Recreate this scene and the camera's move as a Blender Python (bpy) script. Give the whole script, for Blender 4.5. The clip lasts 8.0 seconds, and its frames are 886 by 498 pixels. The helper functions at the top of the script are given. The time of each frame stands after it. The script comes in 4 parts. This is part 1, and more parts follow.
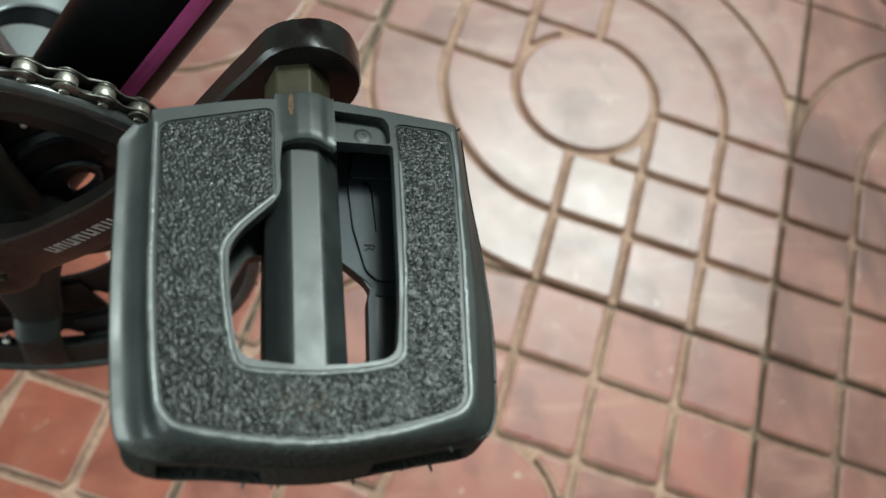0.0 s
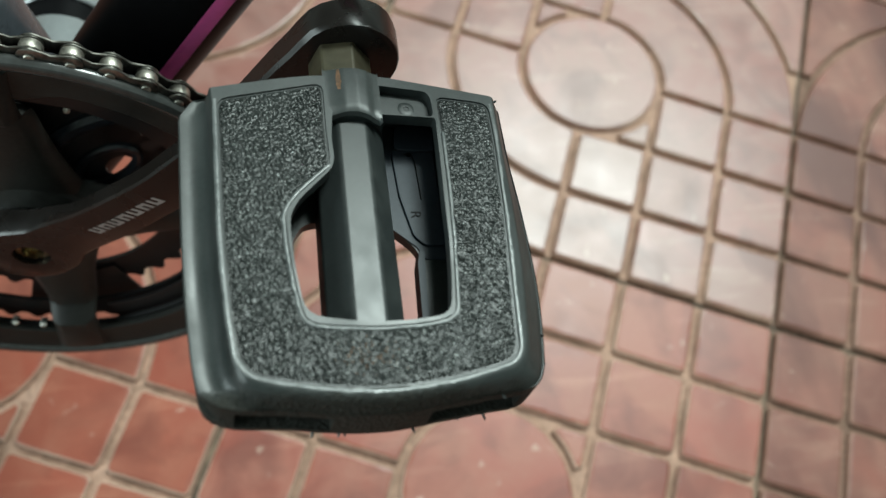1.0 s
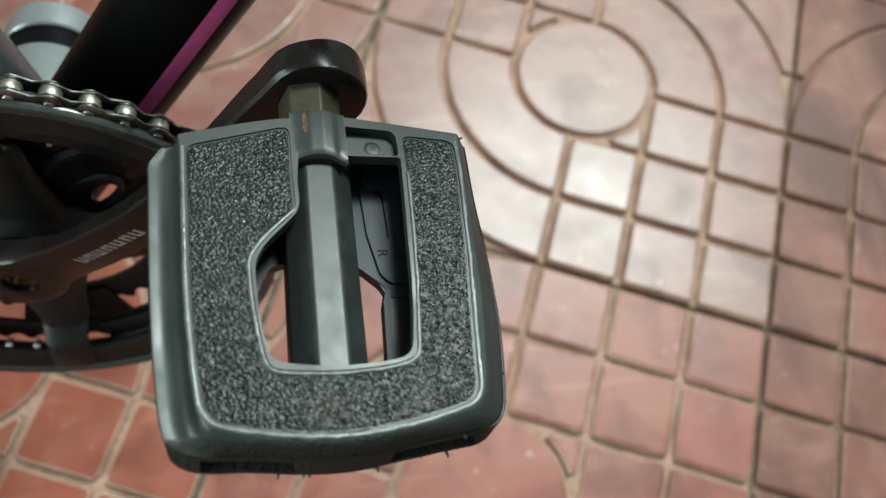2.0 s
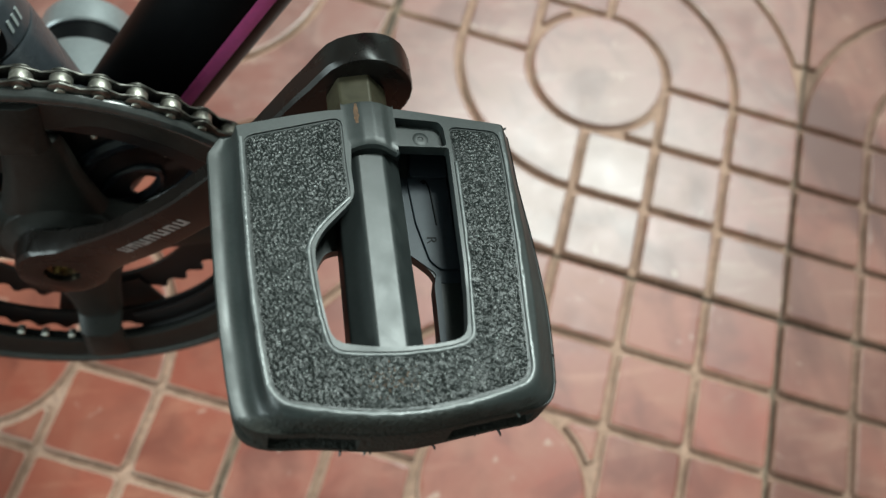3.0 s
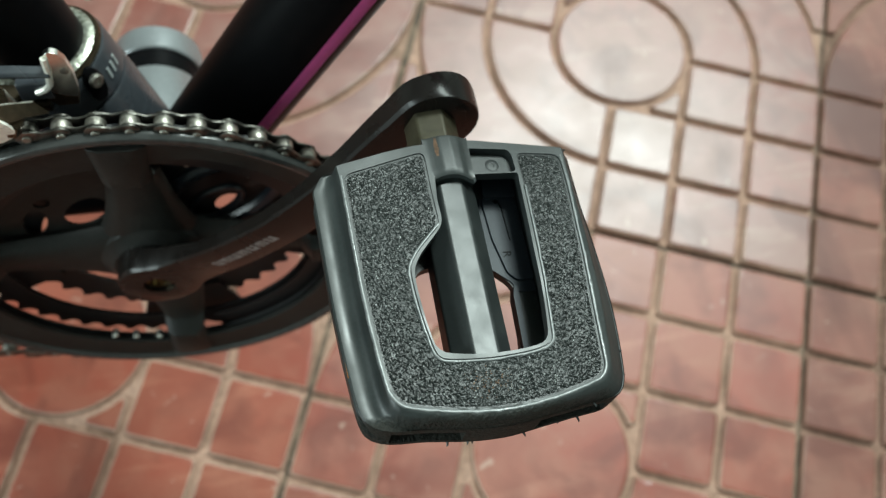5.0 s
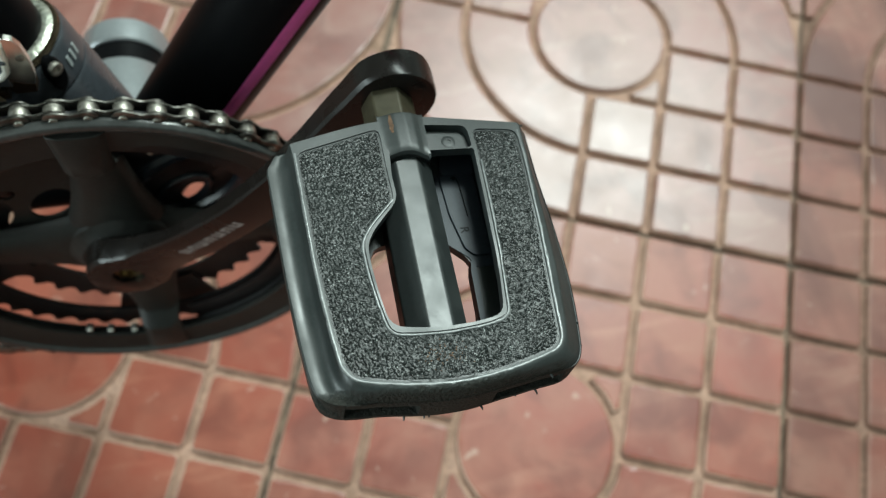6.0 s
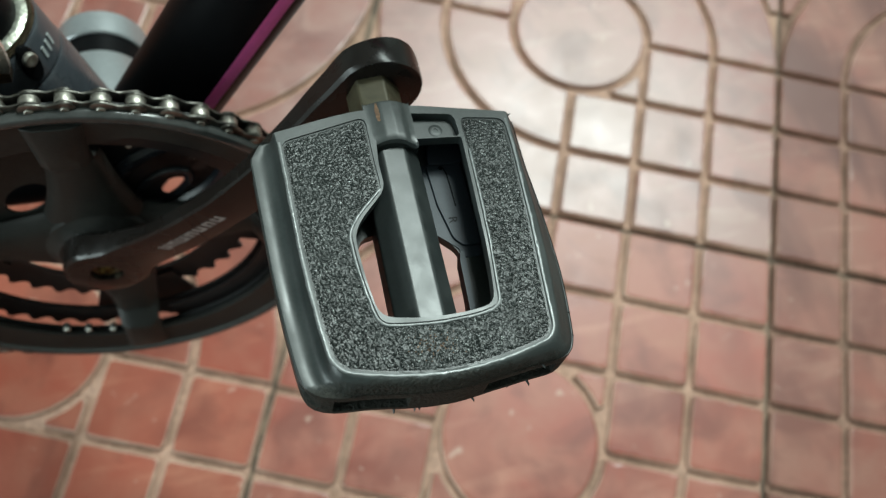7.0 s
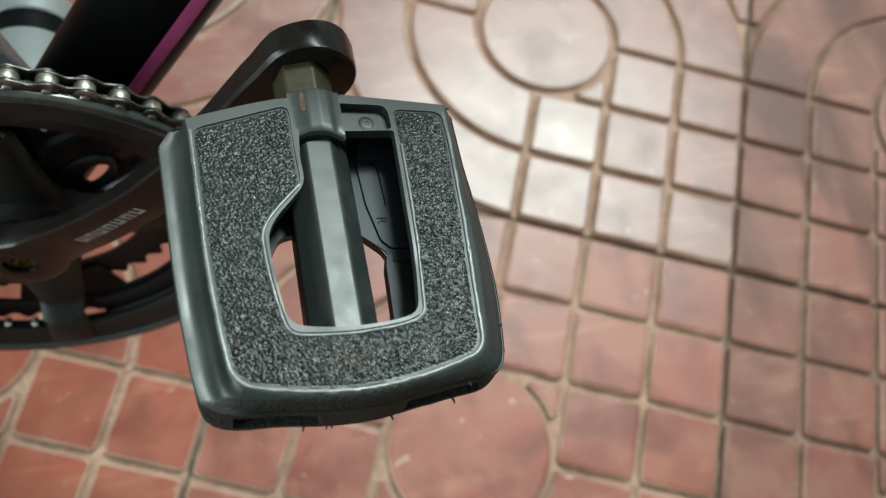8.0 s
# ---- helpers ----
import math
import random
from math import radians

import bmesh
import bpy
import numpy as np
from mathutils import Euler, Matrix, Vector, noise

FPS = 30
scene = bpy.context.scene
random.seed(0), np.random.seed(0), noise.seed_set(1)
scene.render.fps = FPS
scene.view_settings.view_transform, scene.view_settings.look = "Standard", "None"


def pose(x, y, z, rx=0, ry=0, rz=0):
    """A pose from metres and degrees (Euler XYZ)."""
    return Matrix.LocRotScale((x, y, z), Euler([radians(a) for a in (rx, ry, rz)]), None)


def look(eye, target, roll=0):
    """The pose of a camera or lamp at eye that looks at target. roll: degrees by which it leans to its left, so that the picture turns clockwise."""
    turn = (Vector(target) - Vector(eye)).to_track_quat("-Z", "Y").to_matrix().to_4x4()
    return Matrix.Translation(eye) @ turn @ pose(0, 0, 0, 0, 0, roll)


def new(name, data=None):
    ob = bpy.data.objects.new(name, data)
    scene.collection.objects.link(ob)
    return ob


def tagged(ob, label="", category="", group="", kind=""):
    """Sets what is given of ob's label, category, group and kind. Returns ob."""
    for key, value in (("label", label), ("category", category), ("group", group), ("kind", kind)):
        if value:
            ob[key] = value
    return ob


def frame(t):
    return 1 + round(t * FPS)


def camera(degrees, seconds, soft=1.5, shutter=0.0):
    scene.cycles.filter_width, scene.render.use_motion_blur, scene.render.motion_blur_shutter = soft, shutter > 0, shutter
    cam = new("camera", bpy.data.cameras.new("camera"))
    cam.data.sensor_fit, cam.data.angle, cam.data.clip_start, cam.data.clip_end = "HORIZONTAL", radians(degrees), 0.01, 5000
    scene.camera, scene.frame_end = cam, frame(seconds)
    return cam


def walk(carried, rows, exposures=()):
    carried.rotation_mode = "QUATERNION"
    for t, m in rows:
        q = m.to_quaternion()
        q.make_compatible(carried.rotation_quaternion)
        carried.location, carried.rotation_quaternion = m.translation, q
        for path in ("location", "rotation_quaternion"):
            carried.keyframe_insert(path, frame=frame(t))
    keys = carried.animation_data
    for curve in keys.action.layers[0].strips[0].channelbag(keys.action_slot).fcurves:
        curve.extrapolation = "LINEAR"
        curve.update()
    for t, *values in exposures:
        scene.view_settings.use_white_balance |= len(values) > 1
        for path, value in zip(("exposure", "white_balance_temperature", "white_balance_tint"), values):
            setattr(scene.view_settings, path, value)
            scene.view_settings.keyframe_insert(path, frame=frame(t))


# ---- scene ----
cam = camera(56.31, 8.0, 1.3)
PATH = [
    (0, 0.1264, -0.1596, 0.6011, 25.21, -7.97, -5.41),
    (0.5, 0.1157, -0.1665, 0.6085, 24.75, -7.79, -6.30),
    (1, 0.1121, -0.1690, 0.6078, 24.57, -7.51, -6.68),
    (1.5, 0.1203, -0.1663, 0.6042, 24.51, -7.17, -7.02),
    (1.7, 0.1236, -0.1611, 0.6115, 24.26, -6.96, -7.10),
    (2.8, 0.1140, -0.1633, 0.6235, 24.00, -6.39, -7.43),
    (3, 0.1091, -0.1645, 0.6235, 23.77, -6.52, -7.28),
    (3.5, 0.1039, -0.1710, 0.6311, 23.29, -6.63, -7.32),
    (3.7, 0.0900, -0.1791, 0.6545, 23.06, -6.80, -7.55),
    (3.8, 0.0834, -0.1804, 0.6583, 23.01, -6.92, -7.67),
    (4, 0.0598, -0.1866, 0.6644, 22.60, -7.00, -7.97),
    (4.2, 0.0530, -0.1710, 0.6601, 22.03, -6.48, -8.22),
    (4.3, 0.0489, -0.1682, 0.6541, 22.01, -5.83, -8.37),
    (4.5, 0.0459, -0.1666, 0.6549, 21.75, -5.27, -8.51),
    (4.7, 0.0612, -0.1608, 0.6587, 21.55, -4.89, -8.91),
    (5, 0.0869, -0.1600, 0.6617, 21.35, -4.22, -9.50),
    (5.2, 0.0942, -0.1628, 0.6597, 21.63, -4.19, -9.68),
    (6.3, 0.0987, -0.1702, 0.6584, 21.44, -3.91, -11.16),
    (6.5, 0.0960, -0.1709, 0.6571, 21.54, -4.15, -11.38),
    (7, 0.0955, -0.1706, 0.6531, 21.70, -5.21, -11.73),
    (7.5, 0.1025, -0.1661, 0.6455, 21.79, -6.50, -11.77),
    (8, 0.1119, -0.1648, 0.6356, 21.58, -7.75, -10.82),
]
walk(cam, [(t, pose(x, y, z, rx, ry, rz)) for t, x, y, z, rx, ry, rz in PATH])

# ---------------------------------------------------------------- light
world = bpy.data.worlds.new("world")
scene.world = world
world.use_nodes = True
world.node_tree.nodes["Background"].inputs[0].default_value = (0.70, 0.85, 1.0, 1)
world.node_tree.nodes["Background"].inputs[1].default_value = 0.6


def area_lamp(name, m, sx, sy, watts, colour):
    data = bpy.data.lights.new(name, "AREA")
    data.shape, data.size, data.size_y, data.energy, data.color = "RECTANGLE", sx, sy, watts, colour
    ob = new(name, data)
    ob.matrix_world = m
    return ob


area_lamp("ceiling_light", look((1.22, 1.30, 2.60), (0.7, 0.6, 0.0)), 1.05, 0.72, 146, (0.85, 1.0, 0.95))
# Added fill from the west that brightens the left side; its source is unseen.
area_lamp("window_daylight", look((-2.28, -0.5, 1.5), (0.0, 0.0, 0.6)), 1.1, 1.2, 58, (0.80, 0.97, 0.96))
scene.view_settings.exposure = 0.0
cam.data.dof.use_dof, cam.data.dof.focus_distance, cam.data.dof.aperture_fstop = True, 0.250, 11.0


# ---------------------------------------------------------------- materials
def material(name, colour, rough=0.5, metal=0.0, spread=0.12, grain=300.0, bump=0.05, stain=None, stain_scale=12.0,
             stain_amount=0.5, random=0.0, island=0.0, spec=0.5, rough_spread=0.1, coat=0.0):
    """A surface with fine grain, larger stains and relief."""
    mat = bpy.data.materials.new(name)
    mat.use_nodes = True
    nt = mat.node_tree
    bsdf = nt.nodes["Principled BSDF"]
    link = nt.links.new
    tc = nt.nodes.new("ShaderNodeTexCoord")

    def tex(scale, detail=4.0, dist=0.0):
        n = nt.nodes.new("ShaderNodeTexNoise")
        n.inputs["Scale"].default_value, n.inputs["Detail"].default_value = scale, detail
        n.inputs["Distortion"].default_value = dist
        link(tc.outputs["Object"], n.inputs["Vector"])
        return n

    def mix(fac, a, b, kind="MIX"):
        n = nt.nodes.new("ShaderNodeMix")
        n.data_type, n.blend_type = "RGBA", kind
        for socket, value in ((0, fac), (6, a), (7, b)):
            if isinstance(value, (int, float, tuple)):
                n.inputs[socket].default_value = value if not isinstance(value, tuple) else (*value[:3], 1)
            else:
                link(value, n.inputs[socket])
        return n.outputs[2]

    def ramp(value, lo, hi, a=0.0, b=1.0):
        n = nt.nodes.new("ShaderNodeMapRange")
        for k, v in ((1, lo), (2, hi), (3, a), (4, b)):
            n.inputs[k].default_value = v
        link(value, n.inputs[0])
        return n.outputs[0]

    fine, broad = tex(grain), tex(stain_scale, 5.0, 0.4)
    dark = tuple(v * (1 - spread) for v in colour)
    light = tuple(min(1.0, v * (1 + spread)) for v in colour)
    out = mix(ramp(fine.outputs[0], 0.3, 0.7), dark, light)
    if stain:
        out = mix(ramp(broad.outputs[0], 0.47, 0.68, 0.0, stain_amount), out, stain)
    if island:
        geo = nt.nodes.new("ShaderNodeNewGeometry")
        out = mix(ramp(geo.outputs["Random Per Island"], 0, 1, 0, island), out, tuple(v * 1.35 for v in colour))
    if random:
        info = nt.nodes.new("ShaderNodeObjectInfo")
        out = mix(ramp(info.outputs["Random"], 0, 1, 0, random), out, tuple(v * 0.75 for v in colour))
    link(out, bsdf.inputs["Base Color"])
    link(ramp(broad.outputs[0], 0.3, 0.7, max(0.04, rough - rough_spread), min(1, rough + rough_spread)), bsdf.inputs["Roughness"])
    bsdf.inputs["Metallic"].default_value = metal
    bsdf.inputs["Specular IOR Level"].default_value = spec
    bsdf.inputs["Coat Weight"].default_value = coat
    if bump:
        b = nt.nodes.new("ShaderNodeBump")
        b.inputs["Strength"].default_value, b.inputs["Distance"].default_value = bump, 0.001
        link(fine.outputs[0], b.inputs["Height"])
        link(b.outputs[0], bsdf.inputs["Normal"])
    return mat


def clay(name, red, film, film_amount, rough, spec, shade_bands=0.0):
    """Pressed clay: red body, a worn chalky film in patches, pale scratches, cement specks, uneven gloss and optional
    painted shadow bands.
    """
    mat = bpy.data.materials.new(name)
    mat.use_nodes = True
    nt = mat.node_tree
    bsdf, link = nt.nodes["Principled BSDF"], nt.links.new
    geo = nt.nodes.new("ShaderNodeNewGeometry")

    def tex(scale, detail=4.0, dist=0.0, stretch=(1, 1, 1)):
        m = nt.nodes.new("ShaderNodeMapping")
        m.inputs["Scale"].default_value = stretch
        m.inputs["Rotation"].default_value = (0, 0, 0.6 * stretch[0])
        link(geo.outputs["Position"], m.inputs["Vector"])
        n = nt.nodes.new("ShaderNodeTexNoise")
        n.inputs["Scale"].default_value, n.inputs["Detail"].default_value, n.inputs["Distortion"].default_value = scale, detail, dist
        link(m.outputs[0], n.inputs["Vector"])
        return n.outputs[0]

    def ramp(value, lo, hi, a=0.0, b=1.0):
        n = nt.nodes.new("ShaderNodeMapRange")
        for k, v in ((1, lo), (2, hi), (3, a), (4, b)):
            n.inputs[k].default_value = v
        link(value, n.inputs[0])
        return n.outputs[0]

    def mix(fac, a, b):
        n = nt.nodes.new("ShaderNodeMix")
        n.data_type = "RGBA"
        link(fac, n.inputs[0])
        for socket, value in ((6, a), (7, b)):
            if isinstance(value, tuple):
                n.inputs[socket].default_value = (*value, 1)
            else:
                link(value, n.inputs[socket])
        return n.outputs[2]

    broad, middle, fine = tex(7.5, 5, 0.3), tex(34, 6, 0.35), tex(420, 3)
    info = nt.nodes.new("ShaderNodeObjectInfo")
    out = mix(ramp(geo.outputs["Random Per Island"], 0, 1, 0, 0.8), tuple(v * 0.86 for v in red), tuple(v * f for v, f in zip(red, (1.16, 1.24, 1.26))))
    out = mix(ramp(info.outputs["Random"], 0, 1, 0, 0.25), out, tuple(v * 0.8 for v in red))
    out = mix(ramp(broad, 0.38, 0.68, 0.0, film_amount), out, film)
    out = mix(ramp(middle, 0.42, 0.64, 0.0, film_amount * 0.8), out, film)
    out = mix(ramp(tex(26, 4, 0.3, (0.35, 2.2, 1)), 0.58, 0.67, 0.0, 0.42), out, tuple(v * 1.3 for v in film))
    out = mix(ramp(tex(19, 6, 0.7), 0.47, 0.66, 0.0, 0.70), out, tuple(v * 0.5 for v in red))
    out = mix(ramp(tex(62, 6, 0.6), 0.675, 0.735, 0.0, 0.5), out, (0.46, 0.34, 0.27))
    out = mix(ramp(fine, 0.35, 0.75, 0.0, 0.25), out, tuple(v * 0.7 for v in red))
    # Long soft shadow bands painted into the colour.
    if shade_bands:
        out = mix(ramp(tex(5.5, 3, 0.2, (2.4, 0.7, 1)), 0.48, 0.62, 0.0, shade_bands), out, tuple(v * 0.42 for v in red))
    link(out, bsdf.inputs["Base Color"])
    mean = nt.nodes.new("ShaderNodeMath")
    mean.operation = "ADD"
    link(broad, mean.inputs[0])
    link(middle, mean.inputs[1])
    uneven = nt.nodes.new("ShaderNodeMath")
    uneven.operation = "ADD"
    link(ramp(mean.outputs[0], 0.75, 1.25, rough - 0.035, rough + 0.045), uneven.inputs[0])
    link(ramp(geo.outputs["Random Per Island"], 0, 1, -0.012, 0.035), uneven.inputs[1])
    link(uneven.outputs[0], bsdf.inputs["Roughness"])
    bsdf.inputs["Specular IOR Level"].default_value = spec
    b = nt.nodes.new("ShaderNodeBump")
    b.inputs["Strength"].default_value, b.inputs["Distance"].default_value = 0.055, 0.0006
    link(middle, b.inputs["Height"])
    link(b.outputs[0], bsdf.inputs["Normal"])
    return mat


GLAZED_CLAY = clay("glazed_clay", (0.208, 0.060, 0.044), (0.240, 0.145, 0.118), 0.48, 0.385, 0.66)
CLAY = clay("worn_clay", (0.228, 0.044, 0.024), (0.270, 0.104, 0.064), 0.46, 0.48, 0.38)
PALE_CLAY = clay("pale_clay", (0.240, 0.054, 0.034), (0.295, 0.132, 0.092), 0.52, 0.43, 0.48, 0.3)
# Duller clay and edge, darkened to carry the shadow over the right-hand tiles.
DULL_CLAY = clay("dusty_clay", (0.190, 0.053, 0.036), (0.210, 0.106, 0.077), 0.55, 0.48, 0.42, 0.9)
DULL_LIP = clay("dusty_clay_edge", (0.22, 0.095, 0.068), (0.28, 0.175, 0.13), 0.7, 0.55, 0.40)
LIP = clay("worn_clay_edge", (0.30, 0.150, 0.108), (0.46, 0.33, 0.255), 0.85, 0.55, 0.45)

GROUT = material("dusty_groove", (0.34, 0.205, 0.150), 0.85, spread=0.25, grain=220, bump=0.25, stain=(0.17, 0.105, 0.072), stain_scale=26, stain_amount=0.7)
# Groove dirt with the same shadow put into its colour.
GROUT_DARK = material("dirty_groove", (0.20, 0.112, 0.080), 0.85, spread=0.25, grain=220, bump=0.25, stain=(0.10, 0.058, 0.04), stain_scale=26, stain_amount=0.7)
JOINT = material("dark_cement_joint", (0.075, 0.053, 0.038), 0.9, spread=0.35, grain=260, bump=0.4, stain=(0.25, 0.18, 0.13), stain_scale=55, stain_amount=0.8)
PLASTIC = material("black_plastic", (0.0185, 0.0225, 0.0220), 0.42, spread=0.2, grain=900, bump=0.03, stain=(0.029, 0.033, 0.032), stain_scale=55, stain_amount=0.6, spec=0.37)
SMOOTH = material("smooth_blue_black_plastic", (0.021, 0.027, 0.035), 0.45, spread=0.08, grain=700, bump=0.02, spec=0.2)
GRIT = material("grip_tape", (0.0075, 0.0092, 0.0086), 0.25, spread=0.5, grain=1500, bump=0.12, stain=(0.017, 0.020, 0.019), stain_scale=20, stain_amount=0.6, spec=0.17, rough_spread=0.07)
RIM = material("scuffed_rim", (0.070, 0.076, 0.076), 0.34, spread=0.3, grain=600, bump=0.15, stain=(0.125, 0.13, 0.13), stain_scale=90, stain_amount=0.7)
CABLE = material("bare_cable", (0.30, 0.26, 0.21), 0.4, spread=0.2, grain=500, bump=0.1)
HOUSING = material("satin_black_housing", (0.0175, 0.0205, 0.0205), 0.37, spread=0.12, grain=700, bump=0.012, stain=(0.030, 0.034, 0.033), stain_scale=90, stain_amount=0.6, spec=0.36, rough_spread=0.07)
WEB = material("glossy_black_steel", (0.008, 0.010, 0.013), 0.26, spread=0.2, grain=300, bump=0.02, spec=0.35, rough_spread=0.05)
# Pale colour that paints the tape's sparkle onto added grains.
GLINT = material("pale_grit_grain", (0.42, 0.44, 0.42), 0.18, spread=0.4, grain=900, bump=0.0, spec=0.6)
RUST = material("rusty_scuff", (0.20, 0.105, 0.055), 0.6, spread=0.4, grain=900, bump=0.2, stain=(0.07, 0.055, 0.045), stain_scale=300, stain_amount=0.8)
CRANK = material("brown_black_anodised", (0.0085, 0.0068, 0.0060), 0.27, spread=0.15, grain=800, bump=0.01, stain=(0.011, 0.0095, 0.009), stain_scale=50, stain_amount=0.5, spec=0.24, rough_spread=0.05)
GUARD = material("black_guard_plastic", (0.0145, 0.0148, 0.0136), 0.42, spread=0.2, grain=500, bump=0.05, stain=(0.025, 0.0235, 0.021), stain_scale=45, stain_amount=0.6, spec=0.17)
# Polished, and lighter than the guard to carry the rim's highlight.
BEAD = material("polished_guard_edge", (0.034, 0.036, 0.035), 0.20, spread=0.2, grain=400, bump=0.04, stain=(0.055, 0.056, 0.054), stain_scale=40, stain_amount=0.5, spec=0.5, rough_spread=0.06)
BLACKSTEEL = material("black_steel", (0.008, 0.008, 0.0085), 0.42, spread=0.2, grain=300, bump=0.04, spec=0.3)
STEEL = material("oily_chain_steel", (0.40, 0.38, 0.335), 0.47, metal=1.0, spread=0.2, grain=500, bump=0.06, stain=(0.085, 0.080, 0.070), stain_scale=220, stain_amount=0.8)
LINK = material("oily_link_plate", (0.22, 0.21, 0.19), 0.34, metal=1.0, spread=0.25, grain=500, bump=0.06, stain=(0.035, 0.033, 0.029), stain_scale=160, stain_amount=0.8)
SILVER = material("bright_pressed_steel", (0.86, 0.84, 0.78), 0.26, metal=1.0, spread=0.08, grain=200, bump=0.02)
SATIN = material("satin_pressed_steel", (0.92, 0.90, 0.81), 0.30, metal=0.4, spread=0.08, grain=250, bump=0.02, stain=(0.55, 0.53, 0.47), stain_scale=70, stain_amount=0.4, rough_spread=0.08)
SCREW = material("tarnished_plating", (0.42, 0.43, 0.37), 0.38, metal=0.8, spread=0.5, grain=260, bump=0.9, stain=(0.12, 0.125, 0.095), stain_scale=420, stain_amount=0.9)
BROWN = material("oiled_brown_steel", (0.105, 0.080, 0.052), 0.30, metal=0.9, spread=0.2, grain=300, bump=0.05, stain=(0.03, 0.022, 0.016), stain_scale=90, stain_amount=0.7)
NUT = material("olive_plated_steel", (0.050, 0.044, 0.026), 0.42, metal=0.3, spread=0.25, grain=300, bump=0.08, stain=(0.06, 0.05, 0.03), stain_scale=120, stain_amount=0.7)
BRASS = material("brassy_bolt", (0.30, 0.24, 0.13), 0.28, metal=1.0, spread=0.3, grain=300, stain=(0.05, 0.04, 0.03), stain_scale=200, stain_amount=0.8)
PAINT = material("gloss_black_paint", (0.0035, 0.0035, 0.004), 0.38, spread=0.1, grain=200, bump=0.0, rough_spread=0.03, spec=0.05)
MAGENTA = material("magenta_decal", (0.95, 0.21, 0.62), 0.32, spread=0.05, grain=300, bump=0.0, spec=0.3)
GREY = material("satin_grey_paint", (0.25, 0.265, 0.275), 0.34, metal=0.55, spread=0.06, grain=400, bump=0.01)
DARKGREY = material("dark_grey_alloy", (0.036, 0.041, 0.047), 0.30, spread=0.12, grain=400, bump=0.03, spec=0.6)
AMBER = material("amber_reflector", (0.50, 0.17, 0.008), 0.12, spread=0.25, grain=900, bump=0.3)
LETTER_PALE = material("dull_pale_print", (0.26, 0.28, 0.28), 0.45, spread=0.1)
LETTER = material("pale_grey_print", (0.22, 0.205, 0.20), 0.5, spread=0.05)
RUBBER = material("tyre_rubber", (0.018, 0.018, 0.018), 0.75, spread=0.2, grain=300, bump=0.2)
WHITE = material("white_print", (0.52, 0.53, 0.51), 0.5, spread=0.05)
FILM = material("clear_film", (0.22, 0.225, 0.22), 0.10, spread=0.5, grain=300, bump=0.1, stain=(0.05, 0.05, 0.05), stain_scale=130, stain_amount=0.85, rough_spread=0.04)
WALL = material("plain_wall", (0.46, 0.505, 0.49), 0.9, spread=0.03, grain=40)


# ---------------------------------------------------------------- mesh helpers
def smooth(me, degrees=35):
    me.polygons.foreach_set("use_smooth", [True] * len(me.polygons))
    me.set_sharp_from_angle(angle=radians(degrees))


def part(name, bm, mat, parent, label="", soft=35):
    me = bpy.data.meshes.new(name)
    bm.normal_update()
    bm.to_mesh(me)
    bm.free()
    me.materials.append(mat)
    smooth(me, soft)
    ob = new(name, me)
    ob.parent = parent
    return tagged(ob, label) if label else ob


def loft(loops, caps=True, bm=None):
    """Skin through closed loops of equal length, first and last capped."""
    bm = bm or bmesh.new()
    rings = [[bm.verts.new(p) for p in loop] for loop in loops]
    n = len(rings[0])
    for a, b in zip(rings, rings[1:]):
        for i in range(n):
            bm.faces.new((a[i], a[(i + 1) % n], b[(i + 1) % n], b[i]))
    if caps:
        bm.faces.new(rings[0][::-1])
        bm.faces.new(rings[-1])
    bmesh.ops.recalc_face_normals(bm, faces=bm.faces[:])
    return bm


def offset(pts, d):
    """Closed outline moved inward by d (counter-clockwise outline)."""
    n, out = len(pts), []
    for i in range(n):
        p0, p1, p2 = (Vector(pts[(i + k) % n][:2]) for k in (-1, 0, 1))
        a, b = (p1 - p0).normalized(), (p2 - p1).normalized()
        na, nb = Vector((-a.y, a.x)), Vector((-b.y, b.x))
        m = na + nb
        m = m * (2 / max(0.9, m.length_squared)) if m.length > 1e-6 else na
        out.append((p1.x + m.x * d, p1.y + m.y * d))
    return out


def rounded(pts, r, seg=4):
    """Closed outline with its corners rounded by r (one radius or one per corner)."""
    n, out = len(pts), []
    for i in range(n):
        ri = r[i] if isinstance(r, (list, tuple)) else r
        p0, p1, p2 = (Vector(pts[(i + k) % n]) for k in (-1, 0, 1))
        if ri <= 0:
            out.append(tuple(p1))
            continue
        a, b = p0 - p1, p2 - p1
        cut = min(ri, a.length * 0.48, b.length * 0.48)
        s, e = p1 + a.normalized() * cut, p1 + b.normalized() * cut
        for k in range(seg + 1):
            t = k / seg
            q = s * (1 - t) ** 2 + p1 * 2 * t * (1 - t) + e * t * t
            out.append(tuple(q))
    return out


def evaluated(ob):
    dg = bpy.context.evaluated_depsgraph_get()
    me = bpy.data.meshes.new_from_object(ob.evaluated_get(dg))
    ob.modifiers.clear()
    old = ob.data
    ob.data = me
    me.name = old.name
    bpy.data.meshes.remove(old)
    return ob


def cut(ob, *cutters):
    """Cuts closed meshes out of a part, one after the other."""
    for bm in cutters:
        me = bpy.data.meshes.new("cutter")
        bm.to_mesh(me)
        bm.free()
        tool = new("cutter", me)
        tool.parent = ob.parent
        mod = ob.modifiers.new("cut", "BOOLEAN")
        mod.operation, mod.solver, mod.object, mod.use_self = "DIFFERENCE", "EXACT", tool, True
        bpy.context.view_layer.update()
        evaluated(ob)
        bpy.data.objects.remove(tool)
        bpy.data.meshes.remove(me)
    smooth(ob.data)
    return ob


